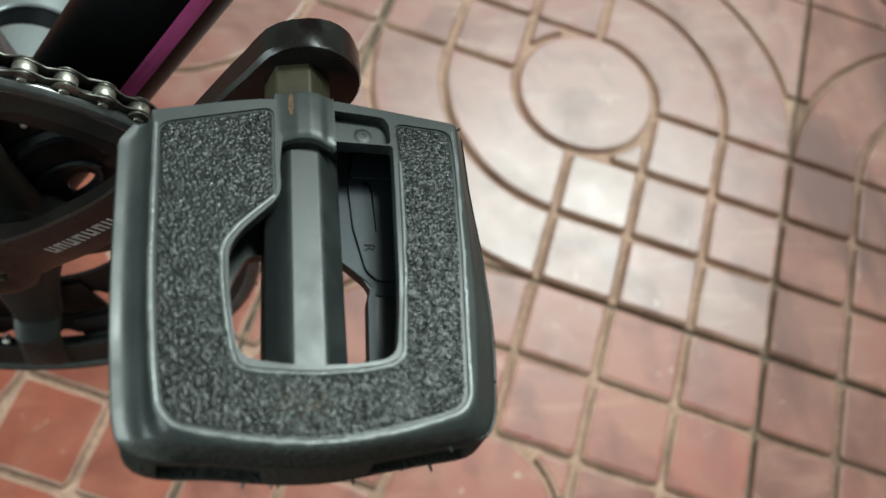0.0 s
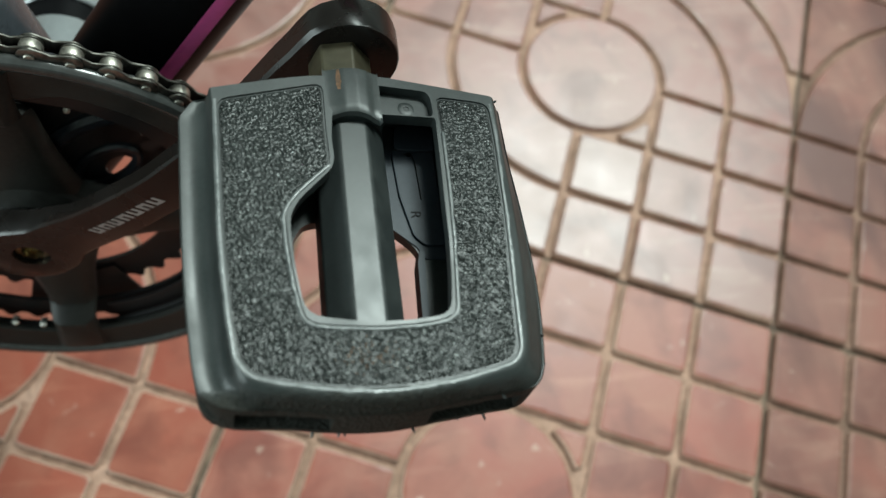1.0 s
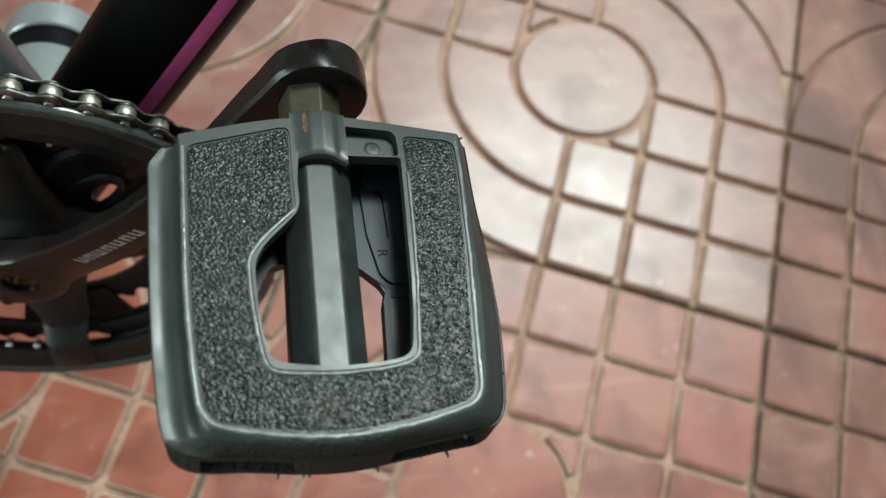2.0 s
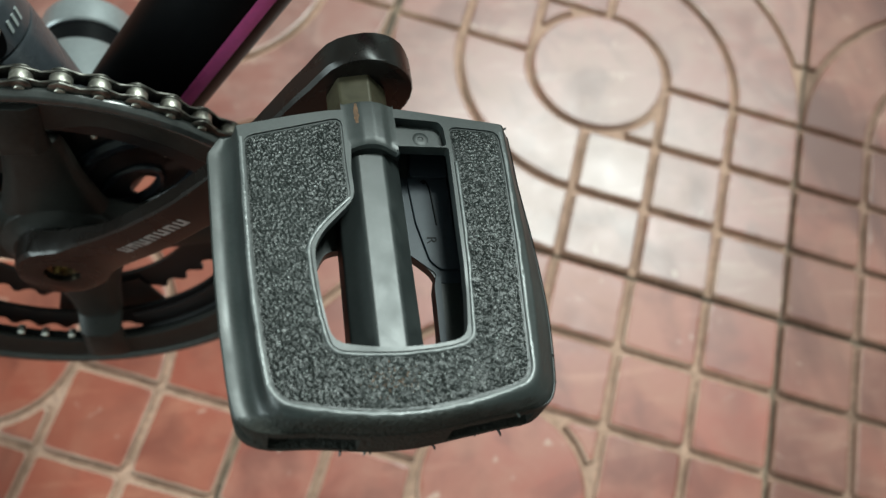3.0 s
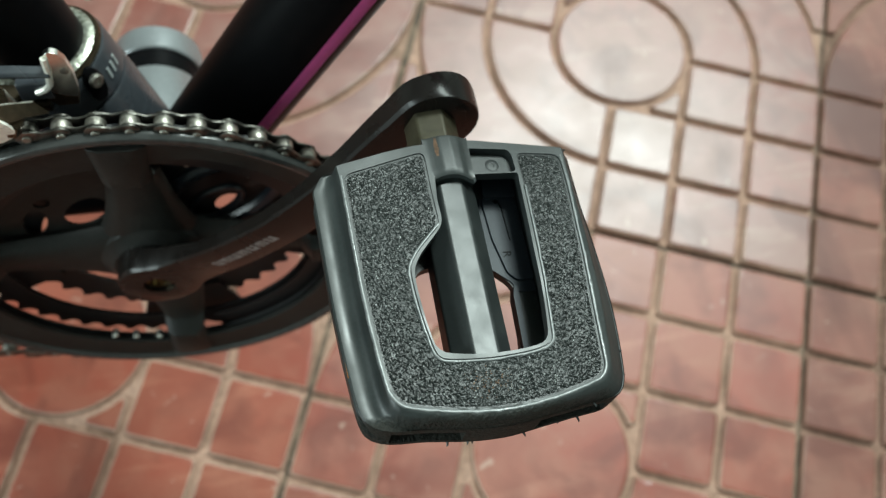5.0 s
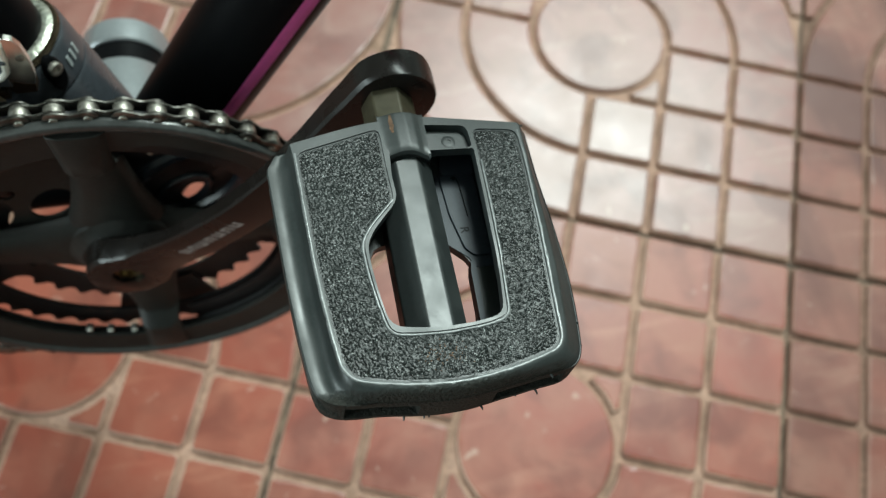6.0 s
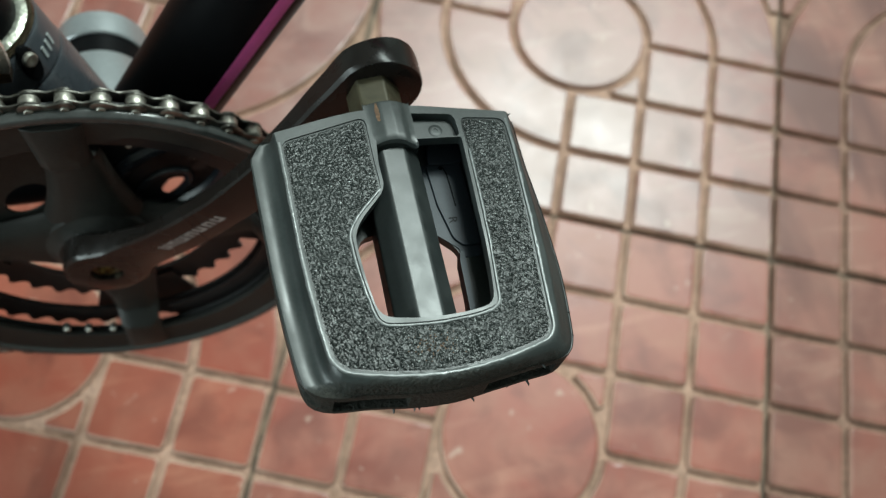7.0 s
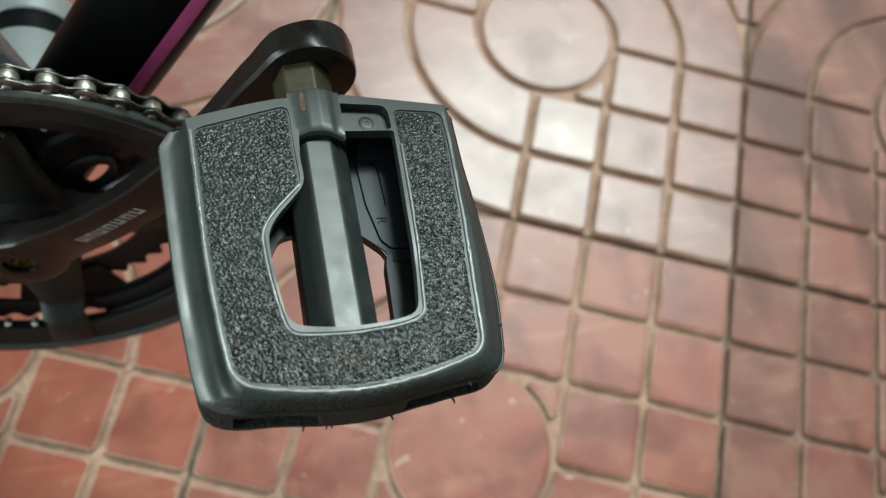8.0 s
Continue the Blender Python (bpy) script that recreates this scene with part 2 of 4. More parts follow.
def bevel(ob, width, seg=2, angle=35):
    ob.data.polygons.foreach_set("use_smooth", [True] * len(ob.data.polygons))
    mod = ob.modifiers.new("bevel", "BEVEL")
    mod.width, mod.segments, mod.limit_method, mod.angle_limit = width, seg, "ANGLE", radians(angle)
    mod.harden_normals = True
    bpy.context.view_layer.update()
    return evaluated(ob)


def sweep(path, radius, n=8, closed=False, flat=1.0):
    """A round bar along a list of points; radius may be a list."""
    pts = [Vector(p) for p in path]
    loops, m = [], len(pts)
    side = None
    for i, p in enumerate(pts):
        a = pts[(i - 1) % m] if closed or i else p
        b = pts[(i + 1) % m] if closed or i < m - 1 else p
        d = (b - a).normalized()
        if side is None:
            side = d.orthogonal().normalized()
        side = (side - d * side.dot(d)).normalized()
        up = d.cross(side)
        r = radius[i] if isinstance(radius, (list, tuple)) else radius
        loops.append([p + side * r * math.cos(2 * math.pi * k / n) + up * r * flat * math.sin(2 * math.pi * k / n) for k in range(n)])
    if closed:
        return loft(loops + [loops[0]], caps=False)
    return loft(loops)


def lathe(profile, axis_point, axis, n=40):
    """Turns (distance along axis, radius) pairs, in millimetres, round an axis."""
    d = Vector(axis).normalized()
    side = d.orthogonal().normalized()
    up = d.cross(side)
    o = Vector(axis_point)
    return loft([[o + (d * s + (side * math.cos(2 * math.pi * k / n) + up * math.sin(2 * math.pi * k / n)) * max(r, 0.01)) / 1000 for k in range(n)] for s, r in profile])


# ---------------------------------------------------------------- floor
PITCH, TURN, OX, OY = 0.0662, radians(-22.14), 0.4940, 0.0151
HALF, EDGE, GAP = 3 * PITCH, 3 * PITCH - 0.0021, 0.0026
ca, sa = math.cos(TURN), math.sin(TURN)


def floor_matrix(i, j, quarter, wobble):
    x, y = (i + 0.5) * 2 * HALF, (j + 0.5) * 2 * HALF
    dx, dy, dr = wobble
    return pose(OX + ca * x - sa * y + dx, OY + sa * x + ca * y + dy, 0, 0, 0, math.degrees(TURN) + 90 * quarter + dr)


def arc(r, a0, a1, n):
    return [(r * math.cos(a0 + (a1 - a0) * k / n), r * math.sin(a0 + (a1 - a0) * k / n)) for k in range(n + 1)]


def tile_outlines():
    """Raised fields of one pressed tile: a disc, two quadrants of squares and two of arcs."""
    p, g, e = PITCH, GAP, EDGE
    fields = [arc(p - g, 0, 2 * math.pi * 47 / 48, 47)]
    for flip in (1, -1):
        f = lambda pts: [(flip * x, flip * y) for x, y in pts]  # noqa: E731
        for i in range(3):
            for j in range(3):
                x0, x1 = i * p + g, min((i + 1) * p - g, e)
                y0, y1 = j * p + g, min((j + 1) * p - g, e)
                if i == j == 0:
                    r = p + g
                    a = math.acos((p - g - 0.005) / r)
                    x0 = r * math.sin(a) + 0.003
                    fields.append(f([(p - g, p - g), (x0, p - g)] + arc(r, math.pi / 2 - a, a, 10) + [(p - g, x0)]))
                    continue
                fields.append(f(rounded([(x0, y0), (x1, y0), (x1, y1), (x0, y1)], 0.005, 3)))
        for k in (1, 2):
            r0, r1 = k * p + g, (k + 1) * p - g
            r1 = min(r1, e)
            b0, b1 = math.asin(g / r0), math.asin(g / r1)
            q = math.pi / 2
            fields.append(f(arc(r1, q + b1, 2 * q - b1, 24) + arc(r0, 2 * q - b0, q + b0, 18)))
        r = 3 * p + g
        a = math.acos((e - 0.009) / r)
        q = math.pi / 2
        c_, s_ = r * math.cos(a), r * math.sin(a)
        fields.append(f([(-e, e), (-e, s_)] + arc(r, math.pi - a, q + a, 24) + [(-s_, e)]))
    return fields


def tile_mesh(name, seed, body_clay, groove, lip, crust):
    rnd = random.Random(seed)
    bm = bmesh.new()
    base = [(-EDGE, -EDGE), (EDGE, -EDGE), (EDGE, EDGE), (-EDGE, EDGE)]
    loft([[(x, y, -0.014) for x, y in base], [(x, y, -0.0056) for x, y in base]], bm=bm)
    for face in bm.faces:
        face.material_index = 1
    for pts in tile_outlines():
        area = sum(a[0] * b[1] - b[0] * a[1] for a, b in zip(pts, pts[1:] + pts[:1]))
        if area < 0:
            pts = pts[::-1]
        cx, cy = sum(x for x, _ in pts) / len(pts), sum(y for _, y in pts) / len(pts)
        dense = []
        for (xa, ya), (xb, yb) in zip(pts, pts[1:] + pts[:1]):
            steps = max(1, int(math.hypot(xb - xa, yb - ya) / 0.0045))
            dense += [(xa + (xb - xa) * k / steps, ya + (yb - ya) * k / steps) for k in range(steps)]
        pts = dense
        tx, ty, lift = rnd.uniform(-0.008, 0.008), rnd.uniform(-0.008, 0.008), rnd.uniform(-0.0003, 0.0003)
        jit = [(rnd.uniform(-0.0002, 0.0002), rnd.uniform(-0.0002, 0.0002)) for _ in pts]
        wear = [crust * max(0.0, noise.noise((x * 160, y * 160, seed + 0.5)) + 0.5 * noise.noise((x * 420, y * 420, seed))) * 0.0030 / max(0.01, math.hypot(x - cx, y - cy)) for x, y in pts]
        rings = []
        for inset, z in ((-0.0003, -0.0060), (0.0, -0.0026), (0.0006, -0.0011), (0.0015, -0.0004), (0.0026, 0.0)):
            row = offset(pts, inset)
            if inset > 0.002:
                row = [(x + (cx - x) * f, y + (cy - y) * f) for (x, y), f in zip(row, wear)]
            rings.append([bm.verts.new((x + u, y + v, z + (lift + (x - cx) * tx + (y - cy) * ty if z > -0.003 else 0))) for (x, y), (u, v) in zip(row, jit)])
        n = len(pts)
        for a, b, which in zip(rings, rings[1:], (1, 2, 2, 0)):
            for k in range(n):
                bm.faces.new((a[k], a[(k + 1) % n], b[(k + 1) % n], b[k])).material_index = which
        bm.faces.new(rings[-1])
    me = bpy.data.meshes.new(name)
    bm.normal_update()
    bm.to_mesh(me)
    bm.free()
    for mat in (body_clay, groove, lip):
        me.materials.append(mat)
    smooth(me, 5)
    return me


bm = bmesh.new()
loft([[(x, y, z) for x, y in ((-3, -3), (3.4, -3), (3.4, 3.4), (-3, 3.4))] for z in (-0.10, -0.0075)], bm=bm)
floor = part("floor", bm, JOINT, None)
X0, X1, Y0, Y1, TOP = -2.3, 2.9, -2.2, 2.7, 2.75


def slab(x0, x1, y0, y1, z0, z1, bm=None):
    return loft([[(x, y, z) for x, y in ((x0, y0), (x1, y0), (x1, y1), (x0, y1))] for z in (z0, z1)], bm=bm)


# Unseen walls and ceiling, added to enclose and bounce the light.
for name_, bounds in (("wall_north", (X0, X1, Y1, Y1 + 0.15)), ("wall_south", (X0, X1, Y0 - 0.15, Y0)), ("wall_east", (X1, X1 + 0.15, Y0 - 0.15, Y1 + 0.15))):
    tagged(part(name_, slab(*bounds, -0.1, TOP), WALL, None), "unseen plain pale wall, added to bounce light", "wall", kind="structure")
bm = slab(X0 - 0.15, X0, Y0 - 0.15, -1.1, -0.1, TOP)
slab(X0 - 0.15, X0, 0.1, Y1 + 0.15, -0.1, TOP, bm)
slab(X0 - 0.15, X0, -1.1, 0.1, -0.1, 0.85, bm)
slab(X0 - 0.15, X0, -1.1, 0.1, 2.1, TOP, bm)
tagged(part("wall_west", bm, WALL, None), "unseen plain pale wall with an opening at the fill light", "wall", kind="structure")
tagged(part("ceiling", slab(X0 - 0.15, X1 + 0.15, Y0 - 0.15, Y1 + 0.15, TOP, TOP + 0.12), WALL, None), "unseen plain pale ceiling, added to bounce light", "ceiling", kind="structure")
tagged(floor, "dusty joint bed under the pressed clay tiles", "floor", kind="structure")


# ---------------------------------------------------------------- bicycle
LEAN, AXLE_H = 7.95, 0.27238
bicycle = new("bicycle")
bicycle.matrix_world = pose(0, -AXLE_H * math.sin(radians(LEAN)), 0, -LEAN)
tagged(bicycle, "black bicycle with a magenta stripe, leaning on the tiled floor", "bicycle")


def B(u, o, v):
    """A place on the bicycle in millimetres: forward, outward on the drive side, upward from the crank axle."""
    return Vector((u / 1000, -o / 1000, AXLE_H + v / 1000))


def disc(r0, r1, o0, o1, n=96, centre=(0, 0)):
    """A flat ring between two radii and two outward distances."""
    loops = []
    for r, o in ((r0, o0), (r1, o0), (r1, o1), (r0, o1), (r0, o0)):
        loops.append([B(centre[0] + r * math.cos(2 * math.pi * k / n), o, centre[1] + r * math.sin(2 * math.pi * k / n)) for k in range(n)])
    return loft(loops, caps=False)


def plate(pts, o0, o1, bm=None):
    """A flat plate with the outline (forward, up), between two outward distances."""
    return loft([[B(u, o, v) for u, v in pts] for o in (o0, o1)], bm=bm)


def sprocket(teeth, r_in, o0, o1, tip=2.0, root=2.8, phase=0.0):
    """A toothed ring."""
    pitch_r = 0.976 * 6.35 / math.sin(math.pi / teeth)
    outer = []
    for k in range(teeth):
        for f, dr in ((0.0, -root), (0.14, -root * 0.85), (0.27, -0.6), (0.40, tip * 0.8), (0.5, tip), (0.60, tip * 0.8), (0.73, -0.6), (0.86, -root * 0.85)):
            a = phase + 2 * math.pi * (k + f) / teeth
            outer.append((math.cos(a), math.sin(a), pitch_r + dr))
    loops = []
    for inner, o in ((True, o0), (False, o0), (False, o1), (True, o1), (True, o0)):
        loops.append([B(c_ * (r_in if inner else r), o, RING_V + s_ * (r_in if inner else r)) for c_, s_, r in outer])
    return loft(loops, caps=False)


# frame tubes
def tube(path, radii, n=36, flat=1.0):
    return sweep([B(*p) for p in path], [r / 1000 for r in radii], n, flat=flat)


down_tube = part("down_tube", tube([(3.5 + 0.580 * s, -47, -8 + 0.8146 * s) for s in (8, 60, 140, 420)], (22, 22, 22, 22)), PAINT, bicycle, "gloss black down tube")


def stripe_mesh():
    """A thin decal lying on the down tube's upper side."""
    loops = []
    side = Vector((0.8146, 0, -0.580))
    for s in (36, 120, 220, 320, 410):
        row = []
        for a in (8.5, 13, 17.5, 22, 26.5):
            for_r = 22.15
            p = Vector((3.5, -47, -8)) + Vector((0.580, 0, 0.8146)) * s + side * for_r * math.sin(radians(a)) + Vector((0, 1, 0)) * for_r * math.cos(radians(a))
            row.append(B(*p))
        loops.append(row)
    bm = bmesh.new()
    rows_ = [[bm.verts.new(p) for p in row] for row in loops]
    for a, b in zip(rows_, rows_[1:]):
        for k in range(len(a) - 1):
            bm.faces.new((a[k], a[k + 1], b[k + 1], b[k]))
    bmesh.ops.solidify(bm, geom=bm.faces[:], thickness=0.0001)
    return bm


part("stripe", stripe_mesh(), MAGENTA, down_tube, "magenta decal stripe")
SEAT_AXIS = (-0.2, 0, 1)
seat_tube = part("seat_tube", tube([(-0.2 * s, -47, s) for s in (6, 40, 62, 90, 150, 380)], (22, 20, 18.5, 18.5, 18.5, 18.5)), PAINT, bicycle, "gloss black seat tube")
part("chainstay", tube([(-14, -43, 3), (-60, -42, 4), (-120, -40, 2), (-330, -24, -2)], (11, 10, 10, 9)), PAINT, bicycle)
shell = part("bottom_bracket_shell", lathe([(-20, 0), (-20, 21.5), (-22, 23.2), (-62, 23.4), (-105, 23.8), (-106, 23.2), (-106, 0)], B(1.5, 0, 0), (0, -1, 0)), GREY, bicycle, "satin grey bottom bracket shell")
part("bearing_seal", lathe([(-106, 0), (-106, 22.4), (-118, 22.6), (-118, 0)], B(1.5, 0, 0), (0, -1, 0)), PAINT, shell, "black rubber seal")
part("left_cup", lathe([(-118, 0), (-118, 23.6), (-119, 24.4), (-129, 24.4), (-134, 23.4), (-137, 20), (-138, 15), (-138, 0)], B(1.5, 0, 0), (0, -1, 0)), GREY, shell, "grey rounded end cap")

# chainset
N_BIG, R_BIG, RING_V = 55, 108.6, -1.5
PITCH_MM = 2 * R_BIG * math.sin(math.pi / N_BIG)
PHASE = radians(49.19)
part("large_chainring", sprocket(N_BIG, 84, -1.1, 1.1, -1.2, 4.2, phase=PHASE), BLACKSTEEL, bicycle, "black toothed chainring")
part("middle_chainring", sprocket(46, 74.5, -9.0, -7.0), BLACKSTEEL, bicycle, "black toothed chainring")
part("small_chainring", sprocket(36, 53, -17.0, -15.0), BLACKSTEEL, bicycle, "black toothed chainring")


def guard_mesh():
    """The guard ring, cut back wider where the black web lies open."""
    n, loops = 120, []
    for r, o, inner in ((85, 1.8, 1), (85, 3.6, 1), (86, 4.4, 1), (100.5, 4.9, 0), (101.5, 5.2, 0), (101.5, 1.4, 0), (85, 1.8, 1)):
        row = []
        for k in range(n):
            a = 2 * math.pi * k / n
            q = r + 0.5 + inner * 6.5 * max(0.0, min(1.0, (a - radians(12)) / 0.2, (radians(80) - a) / 0.2))
            row.append(B(q * math.cos(a), o, RING_V + 0.7 + q * math.sin(a)))
        loops.append(row)
    return loft(loops, caps=False)


guard = part("chain_guard", guard_mesh(), GUARD, bicycle, "dark plastic guard ring with a polished rim")


def rim_mesh():
    n, loops = 140, []
    for r, o in ((101.4, 1.6), (101.4, 5.0), (102.2, 6.0), (103.6, 6.8), (105.2, 7.1), (106.6, 6.5), (107.5, 5.0), (107.7, 3.4), (107.0, 1.8), (104, 1.2), (101.4, 1.6)):
        loops.append([B((r + 0.5) * math.cos(2 * math.pi * k / n), o, RING_V + 0.7 + (r + 0.5) * math.sin(2 * math.pi * k / n)) for k in range(n)])
    return loft(loops, caps=False)


part("guard_rim", rim_mesh(), BEAD, guard, "polished rounded rim, its grey lifted for the highlight")


def spider_arm(angle):
    """One tapering, dished arm from the crank boss to the guard ring."""
    loops = []
    for r, half, o, thick in ((10, 27, -1.0, 7), (20, 23.5, -1.4, 7), (30, 19.5, -1.8, 7), (42, 16, -2.2, 6.5), (56, 13.4, -2.4, 6), (66, 12.2, -2.4, 5.5), (70, 11.6, -1.2, 5.5), (75, 10.6, 7.6, 6), (84, 10.6, 8.4, 5), (93, 11.2, 8.2, 4.4), (100, 11.8, 7.4, 3)):
        row = []
        for t, d in ((-1, 0), (-0.9, thick * 0.5), (-0.55, thick), (0, thick * 1.0), (0.55, thick), (0.9, thick * 0.5), (1, 0), (0.6, -2), (-0.6, -2)):
            c_, s_ = math.cos(angle), math.sin(angle)
            row.append(B(r * c_ - half * t * s_, o - thick + d, r * s_ + half * t * c_))
        loops.append(row)
    return loft(loops)


def sector(r0, r1, a0, a1, o0, o1):
    """A flat plate between two radii and two angles."""
    pts = [(r1 * math.cos(radians(a0 + (a1 - a0) * k / 30)), r1 * math.sin(radians(a0 + (a1 - a0) * k / 30))) for k in range(31)]
    pts += [(r0 * math.cos(radians(a1 - (a1 - a0) * k / 30)), r0 * math.sin(radians(a1 - (a1 - a0) * k / 30))) for k in range(31)]
    return plate(pts, o0, o1)


def hole(u, v, a, b, turn=0.0):
    """An oval cutter."""
    c_, s_ = math.cos(radians(turn)), math.sin(radians(turn))
    return plate([(u + a * math.cos(t) * c_ - b * math.sin(t) * s_, v + a * math.cos(t) * s_ + b * math.sin(t) * c_) for t in [2 * math.pi * k / 20 for k in range(20)]], -30, 10)


web = part("ring_web", sector(24, 79, 92, 176, -12.4, -11.0), GUARD, bicycle, "dark pressed web behind the spider")
cut(web, hole(-24, 33.5, 13, 8, 45), hole(-48, 29, 11, 5.2, 68), hole(-40, 44, 4, 3, 30), hole(-67, 34, 9, 3.4, 72), hole(-56, 50, 4, 2.6, 40))
bevel(web, 0.0004, 2, 40)
web = part("ring_web", sector(24, 84, 2, 84, -16.4, -15.0), BLACKSTEEL, bicycle, "glossy black pressed web behind the spider")
cut(web, hole(38, 22, 7.5, 5, 50), hole(52, 35, 3.6, 2.4, 40), hole(58, 24.5, 5.5, 3.2, 35), hole(70, 28, 3.4, 2.0, 60), hole(40, 53, 3.6, 2.2, -30), hole(24, 62, 3.6, 2.2, -20), hole(56, 46, 2.6, 1.8, 30))
bevel(web, 0.0005, 2, 40)
# Oval lips stand in for the black bracket cup behind the web.
for u, v, a, b, turn, thick in ((37, 31, 31, 20, 35, 0.0042), (33, 23, 16, 8.5, 40, 0.0022)):
    c_, s_ = math.cos(radians(turn)), math.sin(radians(turn))
    part("pressed_lip", sweep([B(u + a * math.cos(t) * c_ - b * math.sin(t) * s_, -15.2, v + a * math.cos(t) * s_ + b * math.sin(t) * c_) for t in [2 * math.pi * k / 48 for k in range(48)]], thick, 10, closed=True), WEB, web)
for a0, a1 in ((-108, -70), (-27, 4), (178, 205)):
    part("ring_web", sector(58, 86, a0, a1, -14.6, -13.2), BLACKSTEEL, bicycle)
# Three bright studs added in place of glints from the chain behind.
for a in (-119, -111.5, -103):
    part("ring_rivet", lathe([(-2, 0), (-2, 2), (1.6, 2), (2.6, 1.2), (2.8, 0)], B(86 * math.cos(radians(a)), 0, 86 * math.sin(radians(a))), (0, -1, 0), 14), SILVER, bicycle)
part("ring_web", sector(76, 91, -80, -6, -4.2, -3.2), BLACKSTEEL, bicycle)
# Small bright pins added where glints show among the chainring teeth.
for r, a in ((77, 74), (79, 66), (74, 58), (80, 51), (73, 44), (80, 37), (70, 67)):
    part("ring_pin", lathe([(-12, 0), (-12, 1.3), (-9.4, 1.3), (-8.8, 0.7), (-8.7, 0)], B(r * math.cos(radians(a)), 0, RING_V + r * math.sin(radians(a))), (0, -1, 0), 10), STEEL, bicycle)
part("spider_hub", lathe([(-14, 0), (-14, 25), (-12.5, 27), (-4, 27), (-1.6, 26), (0, 23), (3, 20), (3, 0)], B(0, 0, 0), (0, -1, 0), 56), GUARD, bicycle, "dark spider hub")
for a in (85.5, 171.5, 268, 359):
    arm = part("spider_arm", spider_arm(radians(a)), GUARD, bicycle)
    bevel(arm, 0.0006, 2, 50)

HUB_U, HUB_V = 1.6, 4.0
CRANK_A = math.atan2(130.0 - HUB_V, 127.0 - HUB_U)
CRANK_L = math.hypot(130.0 - HUB_V, 127.0 - HUB_U)


def crank_face(r):
    """How far outward the crank's outer face stands at a distance from the axle."""
    return float(np.interp(r, (-20, 0, 25, 55, 88, 120, 160, 200), (15.5, 16.0, 20.0, 26.6, 31.6, 33.2, 33.8, 34.0)))


def crank_mesh():
    """The crank arm: a round boss, a tapering flaring arm and a round pedal eye."""
    loops = []
    ca_, sa_ = math.cos(CRANK_A), math.sin(CRANK_A)
    stations = [-18.85, -18, -15, -10, -4, 4, 8, 12, 16, 20, 25, 30, 36, 42, 50, 60, 70, 80, 90, 100, 110, 120, 130, 140, 148, 155] + [CRANK_L + d for d in (-16, -10, -4, 1, 5, 8.5, 11.5, 13.6, 15, 15.7, 15.93)]
    for r in stations:
        boss = math.sqrt(max(0, 19.0 ** 2 - r * r))
        eye = math.sqrt(max(0, 16.0 ** 2 - (r - CRANK_L) ** 2))
        arm = float(np.interp(r, (0, 40, 80, 115, 140, 160, 182), (14.6, 11.6, 10.2, 10.2, 11.8, 14.2, 15.6))) if 0 < r < CRANK_L else 0
        w = max((max(boss, 0.01) ** 8 + arm ** 8 + 0.8 ** 8) ** 0.125 if r < 60 else arm, eye, 0.8)
        front = crank_face(r)
        thick = float(np.interp(r, (0, 25, 45, 110, 150, 175), (16, 10.5, 7.6, 7.8, 10.0, 12.0)))
        low = float(np.interp(r, (0, 20, 45, 85, 120, 165, 180), (0, -1.2, -2.6, -2.8, -2.0, -1.4, -1.4)))
        back = front - thick
        row = []
        for t, d in ((-1, 0.12), (-1, 0.85), (-0.93, 0.97), (-0.82, 1.0), (0.82, 1.0), (0.93, 0.97), (1, 0.85), (1, 0.12), (0.88, 0), (-0.88, 0)):
            row.append(B(HUB_U + r * ca_ - (w * t + low) * sa_, back + (front - back) * d, HUB_V + r * sa_ + (w * t + low) * ca_))
        loops.append(row)
    return loft(loops)


crank = part("crank_arm", crank_mesh(), CRANK, bicycle, "dark brown-black crank arm")
cut(crank, lathe([(9, 0), (9, 7.4), (40, 7.6), (40, 0)], B(HUB_U, 0, HUB_V), (0, -1, 0), 32))
part("crank_bolt", lathe([(7, 0), (7, 7.3), (13.0, 7.3), (13.6, 6.6), (13.6, 4.6), (11.0, 4.0), (11.0, 0)], B(HUB_U, 0, HUB_V), (0, -1, 0), 32), BRASS, crank, "brass-coloured crank bolt")


def print_bar(r0, r1, t0, t1):
    """One stroke of the worn maker's mark along the crank, drawn as a plain bar."""
    ca_, sa_ = math.cos(CRANK_A), math.sin(CRANK_A)
    pts = [(r, t - 3.4, crank_face(r)) for r, t in ((r0 - 0.25 * t0, t0), (r1 - 0.25 * t0, t0), (r1 - 0.25 * t1, t1), (r0 - 0.25 * t1, t1))]
    return loft([[B(HUB_U + r * ca_ - t * sa_, o + d, HUB_V + r * sa_ + t * ca_) for r, t, o in pts] for d in (-0.05, 0.06)])


for k in range(7):
    r_ = 40.5 + 6.2 * k
    part("print_bar", print_bar(r_, r_ + 1.5, -2.3, 2.3), LETTER, crank)
    part("print_bar", print_bar(r_ + 3.1, r_ + 4.6, -2.3, 2.3), LETTER, crank)
    part("print_bar", print_bar(r_ + 1.2, r_ + 3.4, 0.9 if k % 2 else -2.3, 2.3 if k % 2 else -0.9), LETTER, crank)

